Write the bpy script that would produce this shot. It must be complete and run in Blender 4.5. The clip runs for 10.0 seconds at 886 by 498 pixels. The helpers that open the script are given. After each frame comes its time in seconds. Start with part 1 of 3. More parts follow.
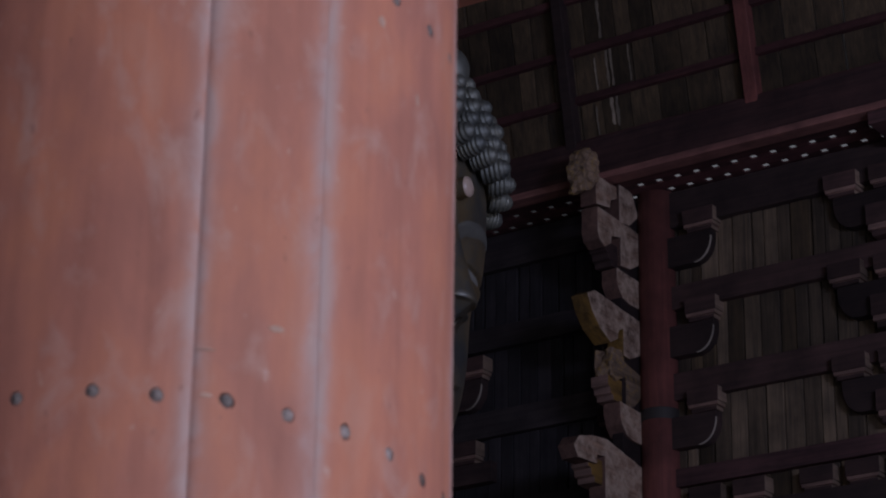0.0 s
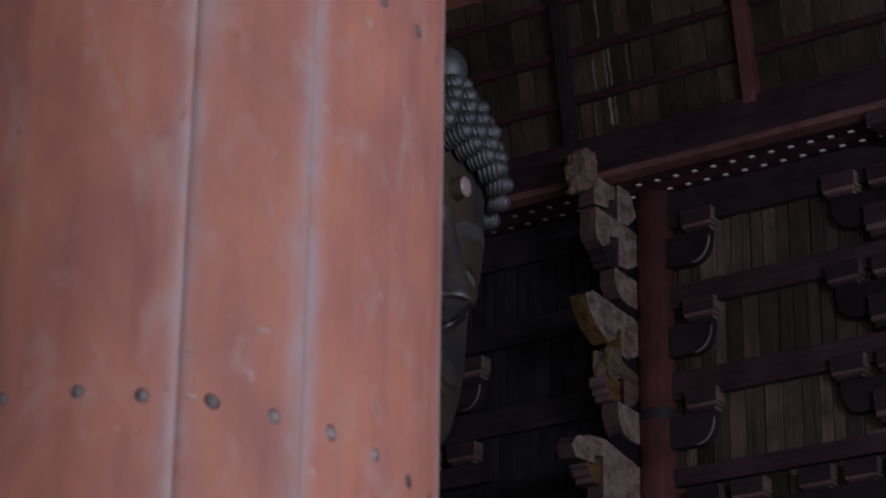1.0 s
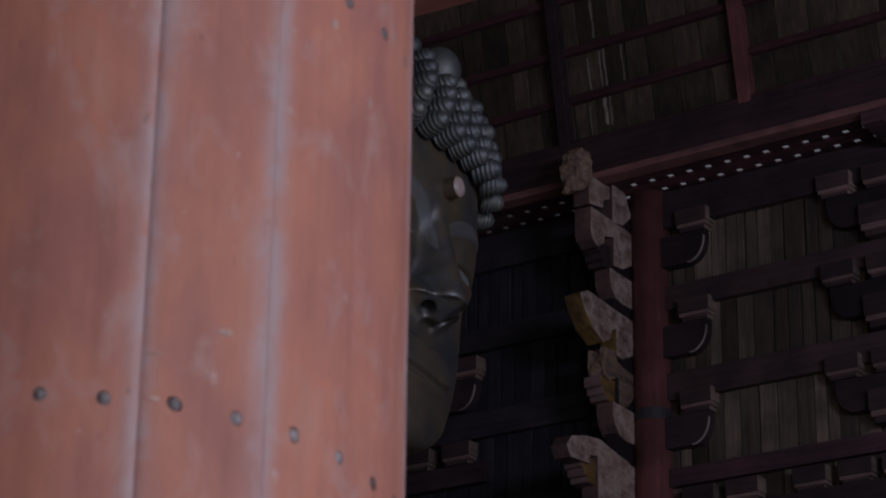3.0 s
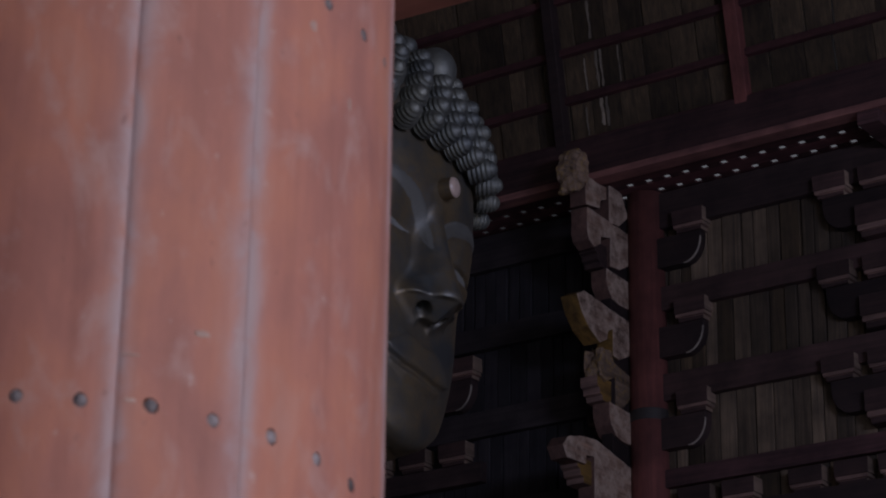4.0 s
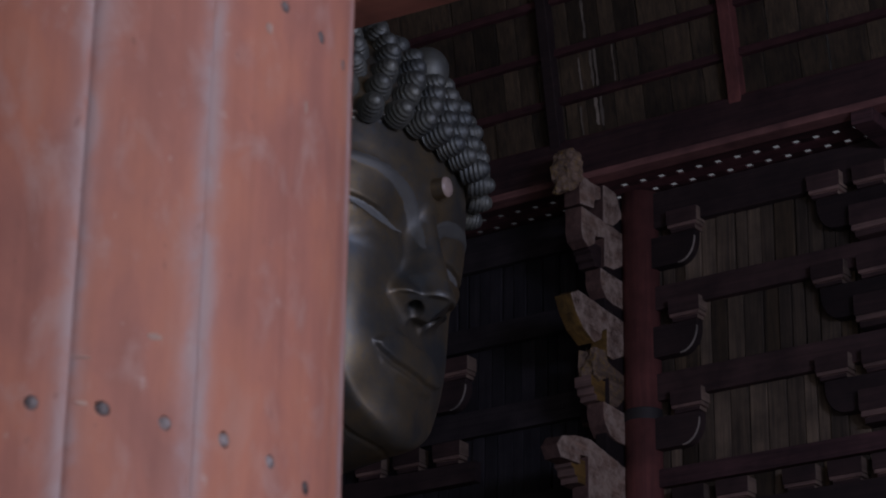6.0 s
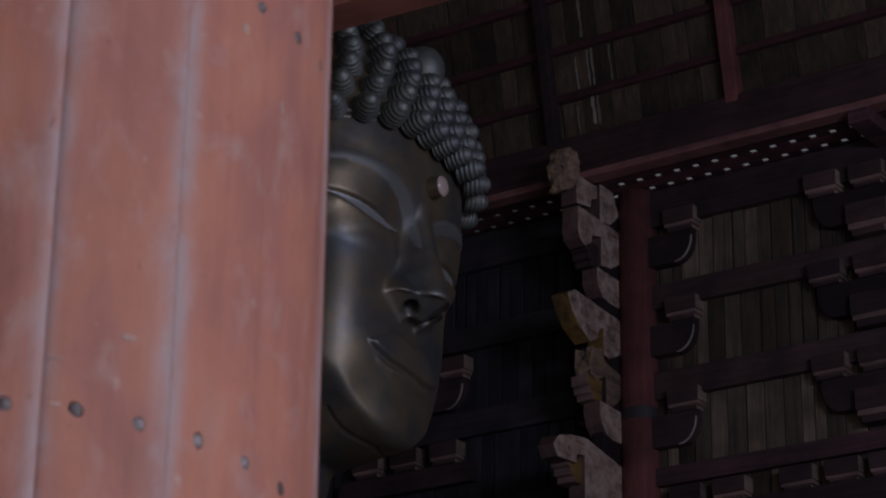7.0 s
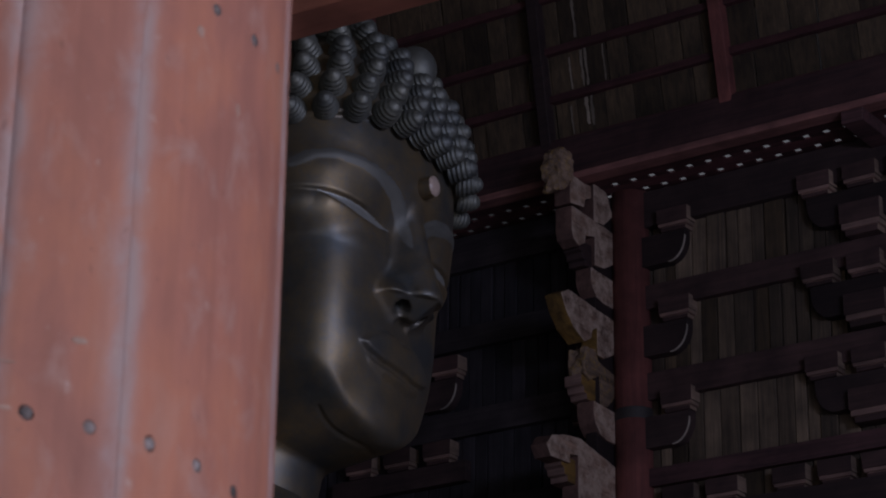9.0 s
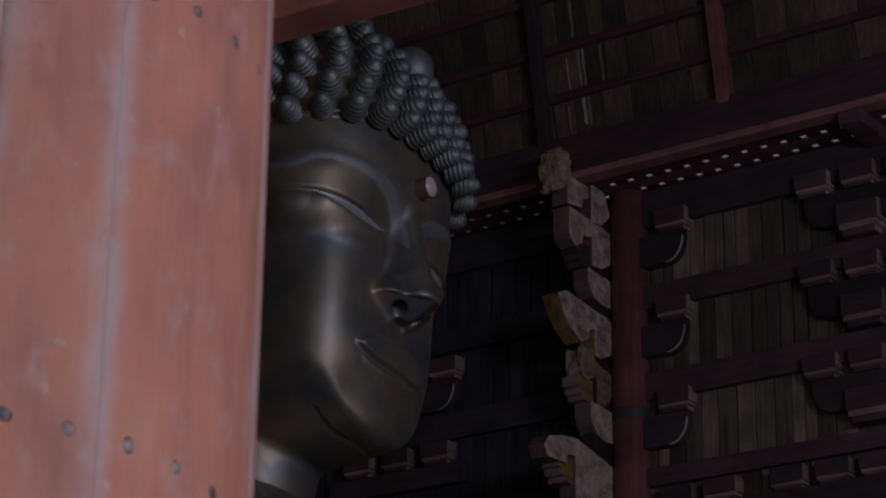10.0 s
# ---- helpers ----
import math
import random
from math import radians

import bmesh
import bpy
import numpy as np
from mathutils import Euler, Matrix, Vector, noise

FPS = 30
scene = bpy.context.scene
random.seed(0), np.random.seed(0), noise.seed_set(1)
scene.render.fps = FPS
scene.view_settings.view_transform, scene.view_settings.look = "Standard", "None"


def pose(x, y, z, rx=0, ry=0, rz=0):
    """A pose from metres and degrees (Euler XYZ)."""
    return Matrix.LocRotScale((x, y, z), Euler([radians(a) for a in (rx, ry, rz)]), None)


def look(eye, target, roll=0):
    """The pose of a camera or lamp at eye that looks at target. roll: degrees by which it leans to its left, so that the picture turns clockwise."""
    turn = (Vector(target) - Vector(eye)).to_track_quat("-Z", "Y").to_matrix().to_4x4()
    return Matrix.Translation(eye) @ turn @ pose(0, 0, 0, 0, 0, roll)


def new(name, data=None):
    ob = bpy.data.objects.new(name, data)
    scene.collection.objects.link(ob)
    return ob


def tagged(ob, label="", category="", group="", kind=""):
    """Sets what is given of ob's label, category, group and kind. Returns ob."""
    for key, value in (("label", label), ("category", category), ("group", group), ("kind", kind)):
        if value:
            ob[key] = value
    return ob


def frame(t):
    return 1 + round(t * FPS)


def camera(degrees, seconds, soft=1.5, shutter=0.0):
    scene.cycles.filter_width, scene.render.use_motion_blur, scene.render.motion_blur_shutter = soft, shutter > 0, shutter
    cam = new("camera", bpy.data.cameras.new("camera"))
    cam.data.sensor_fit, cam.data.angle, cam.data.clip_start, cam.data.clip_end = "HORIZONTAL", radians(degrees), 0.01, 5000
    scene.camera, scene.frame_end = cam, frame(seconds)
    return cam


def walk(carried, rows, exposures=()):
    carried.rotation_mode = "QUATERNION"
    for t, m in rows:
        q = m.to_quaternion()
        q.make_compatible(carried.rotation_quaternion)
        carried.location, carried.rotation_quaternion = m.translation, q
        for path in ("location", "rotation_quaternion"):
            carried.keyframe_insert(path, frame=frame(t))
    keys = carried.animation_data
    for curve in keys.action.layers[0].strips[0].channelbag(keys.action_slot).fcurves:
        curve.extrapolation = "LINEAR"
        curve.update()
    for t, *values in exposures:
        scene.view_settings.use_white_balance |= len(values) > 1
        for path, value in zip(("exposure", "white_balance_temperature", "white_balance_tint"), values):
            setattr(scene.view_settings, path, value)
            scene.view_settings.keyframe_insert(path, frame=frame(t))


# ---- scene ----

# ---------------- camera ----------------
cam = camera(20.174, 10.0, soft=2.0)
cam.data.dof.use_dof, cam.data.dof.focus_distance, cam.data.dof.aperture_fstop = True, 42.0, 9.5
AZ0, ROLL = 54.89, 0.737
# seconds, slide to the right (m), rise (m), heading from +Y towards +X (deg), tilt up (deg)
SLIDE = [
    (0.00, -0.1747, -0.0157, 54.736, 21.696), (0.50, -0.1625, -0.0144, 54.753, 21.701),
    (1.00, -0.1488, -0.0132, 54.754, 21.696), (1.50, -0.1339, -0.0118, 54.757, 21.690),
    (2.00, -0.1178, -0.0103, 54.768, 21.687), (2.50, -0.1006, -0.0088, 54.788, 21.687),
    (3.25, -0.0729, -0.0063, 54.825, 21.691), (4.00, -0.0432, -0.0036, 54.858, 21.697),
    (4.50, -0.0224, -0.0017, 54.875, 21.698), (5.00, -0.0008, 0.0003, 54.888, 21.696),
    (5.50, 0.0213, 0.0024, 54.900, 21.690), (6.25, 0.0553, 0.0056, 54.919, 21.676),
    (7.00, 0.0895, 0.0089, 54.945, 21.659), (7.50, 0.1122, 0.0111, 54.965, 21.651),
    (8.00, 0.1344, 0.0133, 54.985, 21.646), (8.50, 0.1561, 0.0154, 55.001, 21.647),
    (9.00, 0.1769, 0.0174, 55.012, 21.652), (9.50, 0.1969, 0.0193, 55.019, 21.657),
    (10.00, 0.2159, 0.0210, 55.034, 21.657),
]


def eye_pose(s, u, heading, tilt):
    a, b, c = radians(AZ0), radians(heading), radians(tilt)
    eye = Vector((math.cos(a) * s, -math.sin(a) * s, 1.6 + u))
    way = Vector((math.sin(b) * math.cos(c), math.cos(b) * math.cos(c), math.sin(c)))
    return look(eye, eye + way * 30, ROLL)


walk(cam, [(r[0], eye_pose(*r[1:])) for r in SLIDE], [(0, 0.06, 6200, 10), (2.5, -0.02, 6200, 10), (5, -0.11, 6200, 10), (7.5, -0.19, 6200, 10), (10, -0.20, 6200, 10)])

# ---------------- world and light ----------------
SUN_DIR = (0.25, 0.55, -1.4)
world = bpy.data.worlds.new("world")
scene.world = world
world.use_nodes = True
wn = world.node_tree
sky = wn.nodes.new("ShaderNodeTexSky")
sky.sky_type, sky.sun_disc = "NISHITA", False
sky.sun_elevation, sky.sun_rotation = radians(66), radians(160)
wn.links.new(sky.outputs[0], wn.nodes["Background"].inputs[0])
wn.nodes["Background"].inputs[1].default_value = 0.08
sun_data = bpy.data.lights.new("sun", "SUN")
sun_data.energy, sun_data.angle, sun_data.color = 3.0, radians(0.5), (1, 0.95, 0.88)
sun_ob = new("sun", sun_data)
sun_ob.matrix_world = look((0, -40, 60), (0 + SUN_DIR[0] * 30, -40 + SUN_DIR[1] * 30, 60 + SUN_DIR[2] * 30))


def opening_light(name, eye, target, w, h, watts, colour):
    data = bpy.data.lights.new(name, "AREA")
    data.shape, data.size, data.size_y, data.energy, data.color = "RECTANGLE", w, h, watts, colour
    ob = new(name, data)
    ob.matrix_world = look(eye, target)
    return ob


# daylight of the forecourt coming in through the doors and the high window of the front
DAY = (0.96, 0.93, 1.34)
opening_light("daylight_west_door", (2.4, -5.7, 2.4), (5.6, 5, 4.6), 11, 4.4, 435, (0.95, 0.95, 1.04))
opening_light("daylight_main_door", (29.0, -5.7, 4.5), (29.0, 5, 6.0), 14, 9, 220, DAY)
# unseen west opening and its lamp, added to brighten the lintel
opening_light("added_lintel_light", (2.0, -5.7, 15.0), (7.0, 5, 14.0), 9, 4.5, 560, (0.95, 0.95, 1.08))
opening_light("daylight_high_window", (21.5, -5.7, 17.2), (26.0, 8, 16.6), 9, 4.5, 1700, (0.86, 0.92, 1.33))

# ---------------- helpers ----------------


def empty(name, at=(0, 0, 0)):
    ob = new(name)
    ob.location = at
    ob.empty_display_size = 0.2
    return ob


def mesh_from(name, bm, material, smooth=False):
    me = bpy.data.meshes.new(name)
    bm.normal_update()
    bm.to_mesh(me)
    bm.free()
    for m in (material if isinstance(material, (list, tuple)) else [material]):
        me.materials.append(m)
    if smooth:
        me.shade_smooth()
    return me


def part(name, bm, material, parent=None, label="", smooth=False):
    """Links a bmesh, or a mesh that is there already, as one object under its thing."""
    me = bm if isinstance(bm, bpy.types.Mesh) else mesh_from(name, bm, material, smooth)
    ob = new(name, me)
    if parent is not None:
        ob.parent = parent
    return tagged(ob, label) if label else ob


def box(x0, x1, y0, y1, z0, z1, bevel=0.0, bm=None, seg=2):
    fresh = bmesh.new()
    bmesh.ops.create_cube(fresh, size=1)
    for v in fresh.verts:
        v.co = Vector((x0 + (v.co.x + 0.5) * (x1 - x0), y0 + (v.co.y + 0.5) * (y1 - y0), z0 + (v.co.z + 0.5) * (z1 - z0)))
    if bevel:
        bmesh.ops.bevel(fresh, geom=fresh.edges[:], offset=bevel, segments=seg, affect="EDGES", profile=0.6)
    if bm is None:
        return fresh
    join(bm, fresh)
    return bm


def join(bm, other):
    me = bpy.data.meshes.new("tmp")
    other.to_mesh(me)
    other.free()
    bm.from_mesh(me)
    bpy.data.meshes.remove(me)


def prism(outline, axis, a, b, bevel=0.0):
    """A plate with the given outline. axis 'y': outline in (x, z), from y=a to y=b; axis 'x': outline in (y, z)."""
    bm = bmesh.new()

    def at(p, d):
        return (p[0], d, p[1]) if axis == "y" else (d, p[0], p[1])
    lo = [bm.verts.new(at(p, a)) for p in outline]
    hi = [bm.verts.new(at(p, b)) for p in outline]
    n = len(outline)
    bm.faces.new(lo)
    bm.faces.new(hi[::-1])
    for i in range(n):
        bm.faces.new((lo[i], hi[i], hi[(i + 1) % n], lo[(i + 1) % n]))
    bmesh.ops.recalc_face_normals(bm, faces=bm.faces[:])
    if bevel:
        bmesh.ops.bevel(bm, geom=bm.edges[:], offset=bevel, segments=2, affect="EDGES", profile=0.6)
    return bm


def lathe(profile, n=32, bm=None, centre=(0, 0)):
    """A turned body round z; profile: (radius, z) from below upwards."""
    bm = bm or bmesh.new()
    rings = []
    for r, z in profile:
        rings.append([bm.verts.new((centre[0] + r * math.cos(2 * math.pi * i / n), centre[1] + r * math.sin(2 * math.pi * i / n), z)) for i in range(n)])
    for a, b in zip(rings, rings[1:]):
        for i in range(n):
            bm.faces.new((a[i], a[(i + 1) % n], b[(i + 1) % n], b[i]))
    bm.faces.new(rings[0][::-1])
    bm.faces.new(rings[-1])
    return bm


# ---------------- materials ----------------


def node(nt, kind, **values):
    n = nt.nodes.new(kind)
    for key, value in values.items():
        n.inputs[key].default_value = value
    return n


def ramp(nt, source, stops):
    r = nt.nodes.new("ShaderNodeValToRGB")
    while len(r.color_ramp.elements) < len(stops):
        r.color_ramp.elements.new(0.5)
    for e, (pos, col) in zip(r.color_ramp.elements, stops):
        e.position, e.color = pos, (*col, 1)
    nt.links.new(source, r.inputs[0])
    return r.outputs[0]


def mix(nt, fac, a, b, kind="MIX"):
    m = nt.nodes.new("ShaderNodeMix")
    m.data_type, m.blend_type = "RGBA", kind
    for sock, value in ((m.inputs[0], fac), (m.inputs[6], a), (m.inputs[7], b)):
        if isinstance(value, (int, float)):
            sock.default_value = value
        elif isinstance(value, tuple):
            sock.default_value = (*value, 1)
        else:
            nt.links.new(value, sock)
    return m.outputs[2]


def base_material(name, rough, metal=0.0):
    m = bpy.data.materials.new(name)
    m.use_nodes = True
    nt = m.node_tree
    b = nt.nodes["Principled BSDF"]
    b.inputs["Roughness"].default_value, b.inputs["Metallic"].default_value = rough, metal
    return m, nt, b


def coords(nt, scale, shift=True):
    """Object coordinates, stretched, and moved by a chance amount for each object."""
    tc = nt.nodes.new("ShaderNodeTexCoord")
    mp = nt.nodes.new("ShaderNodeMapping")
    mp.inputs["Scale"].default_value = scale
    nt.links.new(tc.outputs["Object"], mp.inputs[0])
    if shift:
        info = nt.nodes.new("ShaderNodeObjectInfo")
        mul = nt.nodes.new("ShaderNodeMath")
        mul.operation = "MULTIPLY"
        mul.inputs[1].default_value = 37.0
        nt.links.new(info.outputs["Random"], mul.inputs[0])
        cmb = nt.nodes.new("ShaderNodeCombineXYZ")
        for i in range(3):
            nt.links.new(mul.outputs[0], cmb.inputs[i])
        nt.links.new(cmb.outputs[0], mp.inputs["Location"])
    return mp.outputs[0]


def wood(name, light, dark, along="z", rough=0.75, spread=0.35, fine=14.0, bump=0.25, dust=None, dust_amount=0.0, dust_scale=3.0):
    """Old timber: grain along one axis, broad stains, a chance tone for each piece, pale dust or worn paint."""
    m, nt, b = base_material(name, rough)
    sc = [fine] * 3
    sc["xyz".index(along)] = fine * 0.05
    v = coords(nt, sc)
    grain = node(nt, "ShaderNodeTexNoise", Scale=1.0, Detail=6.0, Roughness=0.65, Distortion=0.6)
    nt.links.new(v, grain.inputs["Vector"])
    v2 = coords(nt, (0.9, 0.9, 0.9))
    blot = node(nt, "ShaderNodeTexNoise", Scale=1.0, Detail=4.0, Roughness=0.6)
    nt.links.new(v2, blot.inputs["Vector"])
    col = ramp(nt, grain.outputs[0], [(0.3, dark), (0.7, light)])
    stain = ramp(nt, blot.outputs[0], [(0.3, (0.55, 0.55, 0.55)), (0.7, (1.25, 1.22, 1.18))])
    col = mix(nt, 1.0, col, stain, "MULTIPLY")
    info = nt.nodes.new("ShaderNodeObjectInfo")
    tone = ramp(nt, info.outputs["Random"], [(0.0, (1 - spread,) * 3), (1.0, (1 + spread,) * 3)])
    col = mix(nt, 1.0, col, tone, "MULTIPLY")
    if dust:
        geo = nt.nodes.new("ShaderNodeNewGeometry")
        v3 = coords(nt, (dust_scale,) * 3)
        sp = node(nt, "ShaderNodeTexNoise", Scale=1.0, Detail=8.0, Roughness=0.75)
        nt.links.new(v3, sp.inputs["Vector"])
        add = nt.nodes.new("ShaderNodeMath")
        add.operation = "MULTIPLY_ADD"
        nt.links.new(geo.outputs["Pointiness"], add.inputs[0])
        add.inputs[1].default_value = 0.6
        nt.links.new(sp.outputs[0], add.inputs[2])
        f = ramp(nt, add.outputs[0], [(0.78 - dust_amount * 0.3, (0, 0, 0)), (0.95 - dust_amount * 0.2, (1, 1, 1))])
        col = mix(nt, f, col, dust)
    nt.links.new(col, b.inputs["Base Color"])
    bp = node(nt, "ShaderNodeBump", Strength=bump, Distance=0.02)
    nt.links.new(grain.outputs[0], bp.inputs["Height"])
    nt.links.new(bp.outputs[0], b.inputs["Normal"])
    return m


BOARD = wood("weathered_cedar_boards", (0.235, 0.168, 0.112), (0.08, 0.06, 0.046), spread=0.55, fine=9)
DARKBOARD = wood("smoked_boards", (0.148, 0.10, 0.057), (0.053, 0.038, 0.027), spread=0.5, fine=9)
REDBEAM_Y = wood("old_vermilion_beam", (0.15, 0.054, 0.056), (0.07, 0.029, 0.032), along="y", fine=8)
REDPOST = wood("old_vermilion_post", (0.29, 0.095, 0.082), (0.16, 0.055, 0.05), along="z", fine=8)
RAILRED = wood("faded_red_moulding", (0.34, 0.15, 0.13), (0.19, 0.085, 0.08), along="y", fine=8)
BROWNBEAM_Y = wood("darkened_beam", (0.18, 0.082, 0.086), (0.066, 0.035, 0.038), along="y", fine=8)
GREATBEAM = wood("sooty_red_beam", (0.115, 0.052, 0.052), (0.045, 0.024, 0.026), along="y", fine=6, bump=0.4)
ARMWOOD = wood("near_black_timber", (0.056, 0.032, 0.031), (0.028, 0.018, 0.018), along="y", fine=8)
BLOCKWOOD = wood("bracket_timber", (0.10, 0.053, 0.050), (0.05, 0.029, 0.028), along="y", fine=8)
# bay beyond the column: its shade is coloured into boards and ties
SHADEBOARD = wood("shade_coloured_boards", (0.05, 0.043, 0.05), (0.025, 0.022, 0.027), spread=0.3, fine=9)
SHADEBEAM = wood("shade_coloured_beam", (0.055, 0.042, 0.045), (0.028, 0.022, 0.025), along="y", spread=0.3, fine=8)
PALEWOOD = wood("limewashed_timber", (0.50, 0.32, 0.23), (0.14, 0.078, 0.055), along="x", fine=11, spread=0.2, bump=0.5, dust=(0.60, 0.45, 0.35), dust_amount=0.25)
CARVED = wood("carved_pale_timber", (0.42, 0.29, 0.21), (0.11, 0.07, 0.05), along="x", fine=9, spread=0.1, bump=0.6, dust=(0.44, 0.27, 0.07), dust_amount=-0.12, dust_scale=9.0)
ENDPALE = wood("pale_block_end", (0.34, 0.24, 0.18), (0.18, 0.12, 0.09), along="x", fine=7, spread=0.3)
STEPWORNLIT = wood("worn_lit_block_step", (0.36, 0.22, 0.185), (0.18, 0.11, 0.095), along="y", fine=8, spread=0.3)
ENDWOOD = wood("faded_red_end_grain", (0.20, 0.11, 0.09), (0.11, 0.06, 0.05), along="x", fine=7, spread=0.2)
PALEEDGE = wood("white_painted_edge", (0.55, 0.48, 0.42), (0.38, 0.32, 0.27), along="y", fine=8, spread=0.1)
BAREWOOD = wood("split_bare_wood", (0.42, 0.35, 0.28), (0.20, 0.16, 0.12), fine=11, spread=0.3, bump=0.5)
GILT = wood("worn_gilding", (0.40, 0.23, 0.06), (0.10, 0.06, 0.03), along="x", fine=6, spread=0.1, rough=0.5)
PLASTER = wood("grey_plaster", (0.42, 0.40, 0.37), (0.33, 0.31, 0.29), fine=3, spread=0.05, bump=0.1)
STONE = wood("stone_floor", (0.17, 0.16, 0.15), (0.12, 0.115, 0.11), along="y", fine=4, spread=0.1)
EARTH = wood("gravel_ground", (0.38, 0.35, 0.30), (0.28, 0.26, 0.23), along="y", fine=9, spread=0.05)


def iron():
    m, nt, b = base_material("rusted_iron", 0.7, 0.6)
    n = node(nt, "ShaderNodeTexNoise", Scale=60.0, Detail=5.0)
    nt.links.new(ramp(nt, n.outputs[0], [(0.35, (0.05, 0.048, 0.05)), (0.7, (0.13, 0.11, 0.10))]), b.inputs["Base Color"])
    return m


IRON = iron()
OLDNAIL = wood("dusty_nail_head", (0.28, 0.23, 0.25), (0.14, 0.12, 0.13), fine=60, spread=0.5)


def vermilion():
    """Faded red lacquer on the staves: rubbed lilac strips beside the joints, cloudy fading, chips and soft streaks."""
    m, nt, b = base_material("faded_vermilion", 0.62)

    def cloud(scale, detail=4.0, rough=0.55, warp=0.0):
        n = node(nt, "ShaderNodeTexNoise", Scale=1.0, Detail=detail, Roughness=rough, Distortion=warp)
        nt.links.new(coords(nt, scale), n.inputs["Vector"])
        return n.outputs[0]
    streak = cloud((22, 22, 1.1), 5.0, 0.6, 0.3)
    broad = cloud((6, 6, 3.2), 5.0, 0.58, 0.3)
    patch = cloud((10, 10, 6.0), 6.0, 0.62, 0.4)
    chips = cloud((30, 30, 17), 3.0, 0.5)
    col = ramp(nt, broad, [(0.28, (0.36, 0.142, 0.115)), (0.46, (0.44, 0.172, 0.132)), (0.60, (0.51, 0.196, 0.135)), (0.8, (0.51, 0.25, 0.20))])
    col = mix(nt, 1.0, col, ramp(nt, streak, [(0.3, (0.90, 0.89, 0.90)), (0.7, (1.08, 1.09, 1.10))]), "MULTIPLY")
    col = mix(nt, ramp(nt, patch, [(0.52, (0, 0, 0)), (0.70, (0.65, 0.65, 0.65))]), col, (0.50, 0.30, 0.275))
    wear = nt.nodes.new("ShaderNodeAttribute")
    wear.attribute_name = "rubbed"
    mul = nt.nodes.new("ShaderNodeMath")
    mul.operation = "MULTIPLY"
    nt.links.new(wear.outputs["Fac"], mul.inputs[0])
    nt.links.new(ramp(nt, patch, [(0.34, (0.25, 0.25, 0.25)), (0.55, (0.95, 0.95, 0.95))]), mul.inputs[1])
    col = mix(nt, mul.outputs[0], col, (0.45, 0.32, 0.335))
    col = mix(nt, ramp(nt, chips, [(0.71, (0, 0, 0)), (0.79, (0.6, 0.6, 0.6))]), col, (0.55, 0.40, 0.37))
    col = mix(nt, ramp(nt, chips, [(0.22, (0.6, 0.6, 0.6)), (0.30, (0, 0, 0))]), col, (0.24, 0.10, 0.09))
    nt.links.new(col, b.inputs["Base Color"])
    bp = node(nt, "ShaderNodeBump", Strength=0.3, Distance=0.008)
    nt.links.new(patch, bp.inputs["Height"])
    nt.links.new(bp.outputs[0], b.inputs["Normal"])
    return m


VERMILION = vermilion()
CHIPPED = wood("bare_chipped_wood", (0.56, 0.39, 0.35), (0.44, 0.27, 0.24), fine=40, spread=0.1)
REDLINTEL = wood("vermilion_lintel", (0.56, 0.21, 0.15), (0.45, 0.16, 0.115), along="y", fine=6, spread=0.05)


def bronze(name, light, dark, patina, rough):
    m, nt, b = base_material(name, rough, 0.75)
    tc = nt.nodes.new("ShaderNodeTexCoord")
    big = node(nt, "ShaderNodeTexNoise", Scale=0.9, Detail=5.0, Roughness=0.6)
    small = node(nt, "ShaderNodeTexNoise", Scale=7.0, Detail=6.0, Roughness=0.7)
    for n in (big, small):
        nt.links.new(tc.outputs["Object"], n.inputs["Vector"])
    col = ramp(nt, big.outputs[0], [(0.35, dark), (0.62, light)])
    col = mix(nt, ramp(nt, small.outputs[0], [(0.5, (0, 0, 0)), (0.75, (0.7, 0.7, 0.7))]), col, patina)
    nt.links.new(col, b.inputs["Base Color"])
    rr = ramp(nt, small.outputs[0], [(0.3, (rough - 0.02,) * 3), (0.7, (rough + 0.05,) * 3)])
    nt.links.new(rr, b.inputs["Roughness"])
    bp = node(nt, "ShaderNodeBump", Strength=0.05, Distance=0.03)
    nt.links.new(small.outputs[0], bp.inputs["Height"])
    nt.links.new(bp.outputs[0], b.inputs["Normal"])
    return m


BRONZE = bronze("dark_bronze", (0.255, 0.187, 0.105), (0.105, 0.108, 0.105), (0.125, 0.14, 0.155), 0.46)
CURLBRONZE = bronze("verdigris_bronze", (0.21, 0.205, 0.17), (0.115, 0.12, 0.115), (0.23, 0.24, 0.22), 0.58)
BROWBRONZE = bronze("greyed_bronze", (0.20, 0.19, 0.165), (0.165, 0.16, 0.145), (0.20, 0.20, 0.19), 0.64)
EYEBRONZE = bronze("pale_eye_bronze", (0.38, 0.37, 0.34), (0.30, 0.30, 0.28), (0.36, 0.37, 0.36), 0.55)
CRYSTAL = base_material("pale_crystal", 0.3)[0]
CRYSTAL.node_tree.nodes["Principled BSDF"].inputs["Base Color"].default_value = (0.45, 0.33, 0.27, 1)

# ---------------- the hall: floor, walls, ceiling ----------------
XW, YC = 48.6, 28.15          # middle of the far wall's columns; the near column of that row
ground = tagged(part("ground", box(-400, 400, -400, 400, -0.6, -0.3), EARTH), "pale gravel forecourt round the hall", "ground", kind="structure")
tagged(part("floor", box(-6.5, 60, -6.5, 52, -0.3, 0.0), STONE), "grey stone paving of the hall", "floor", kind="structure")


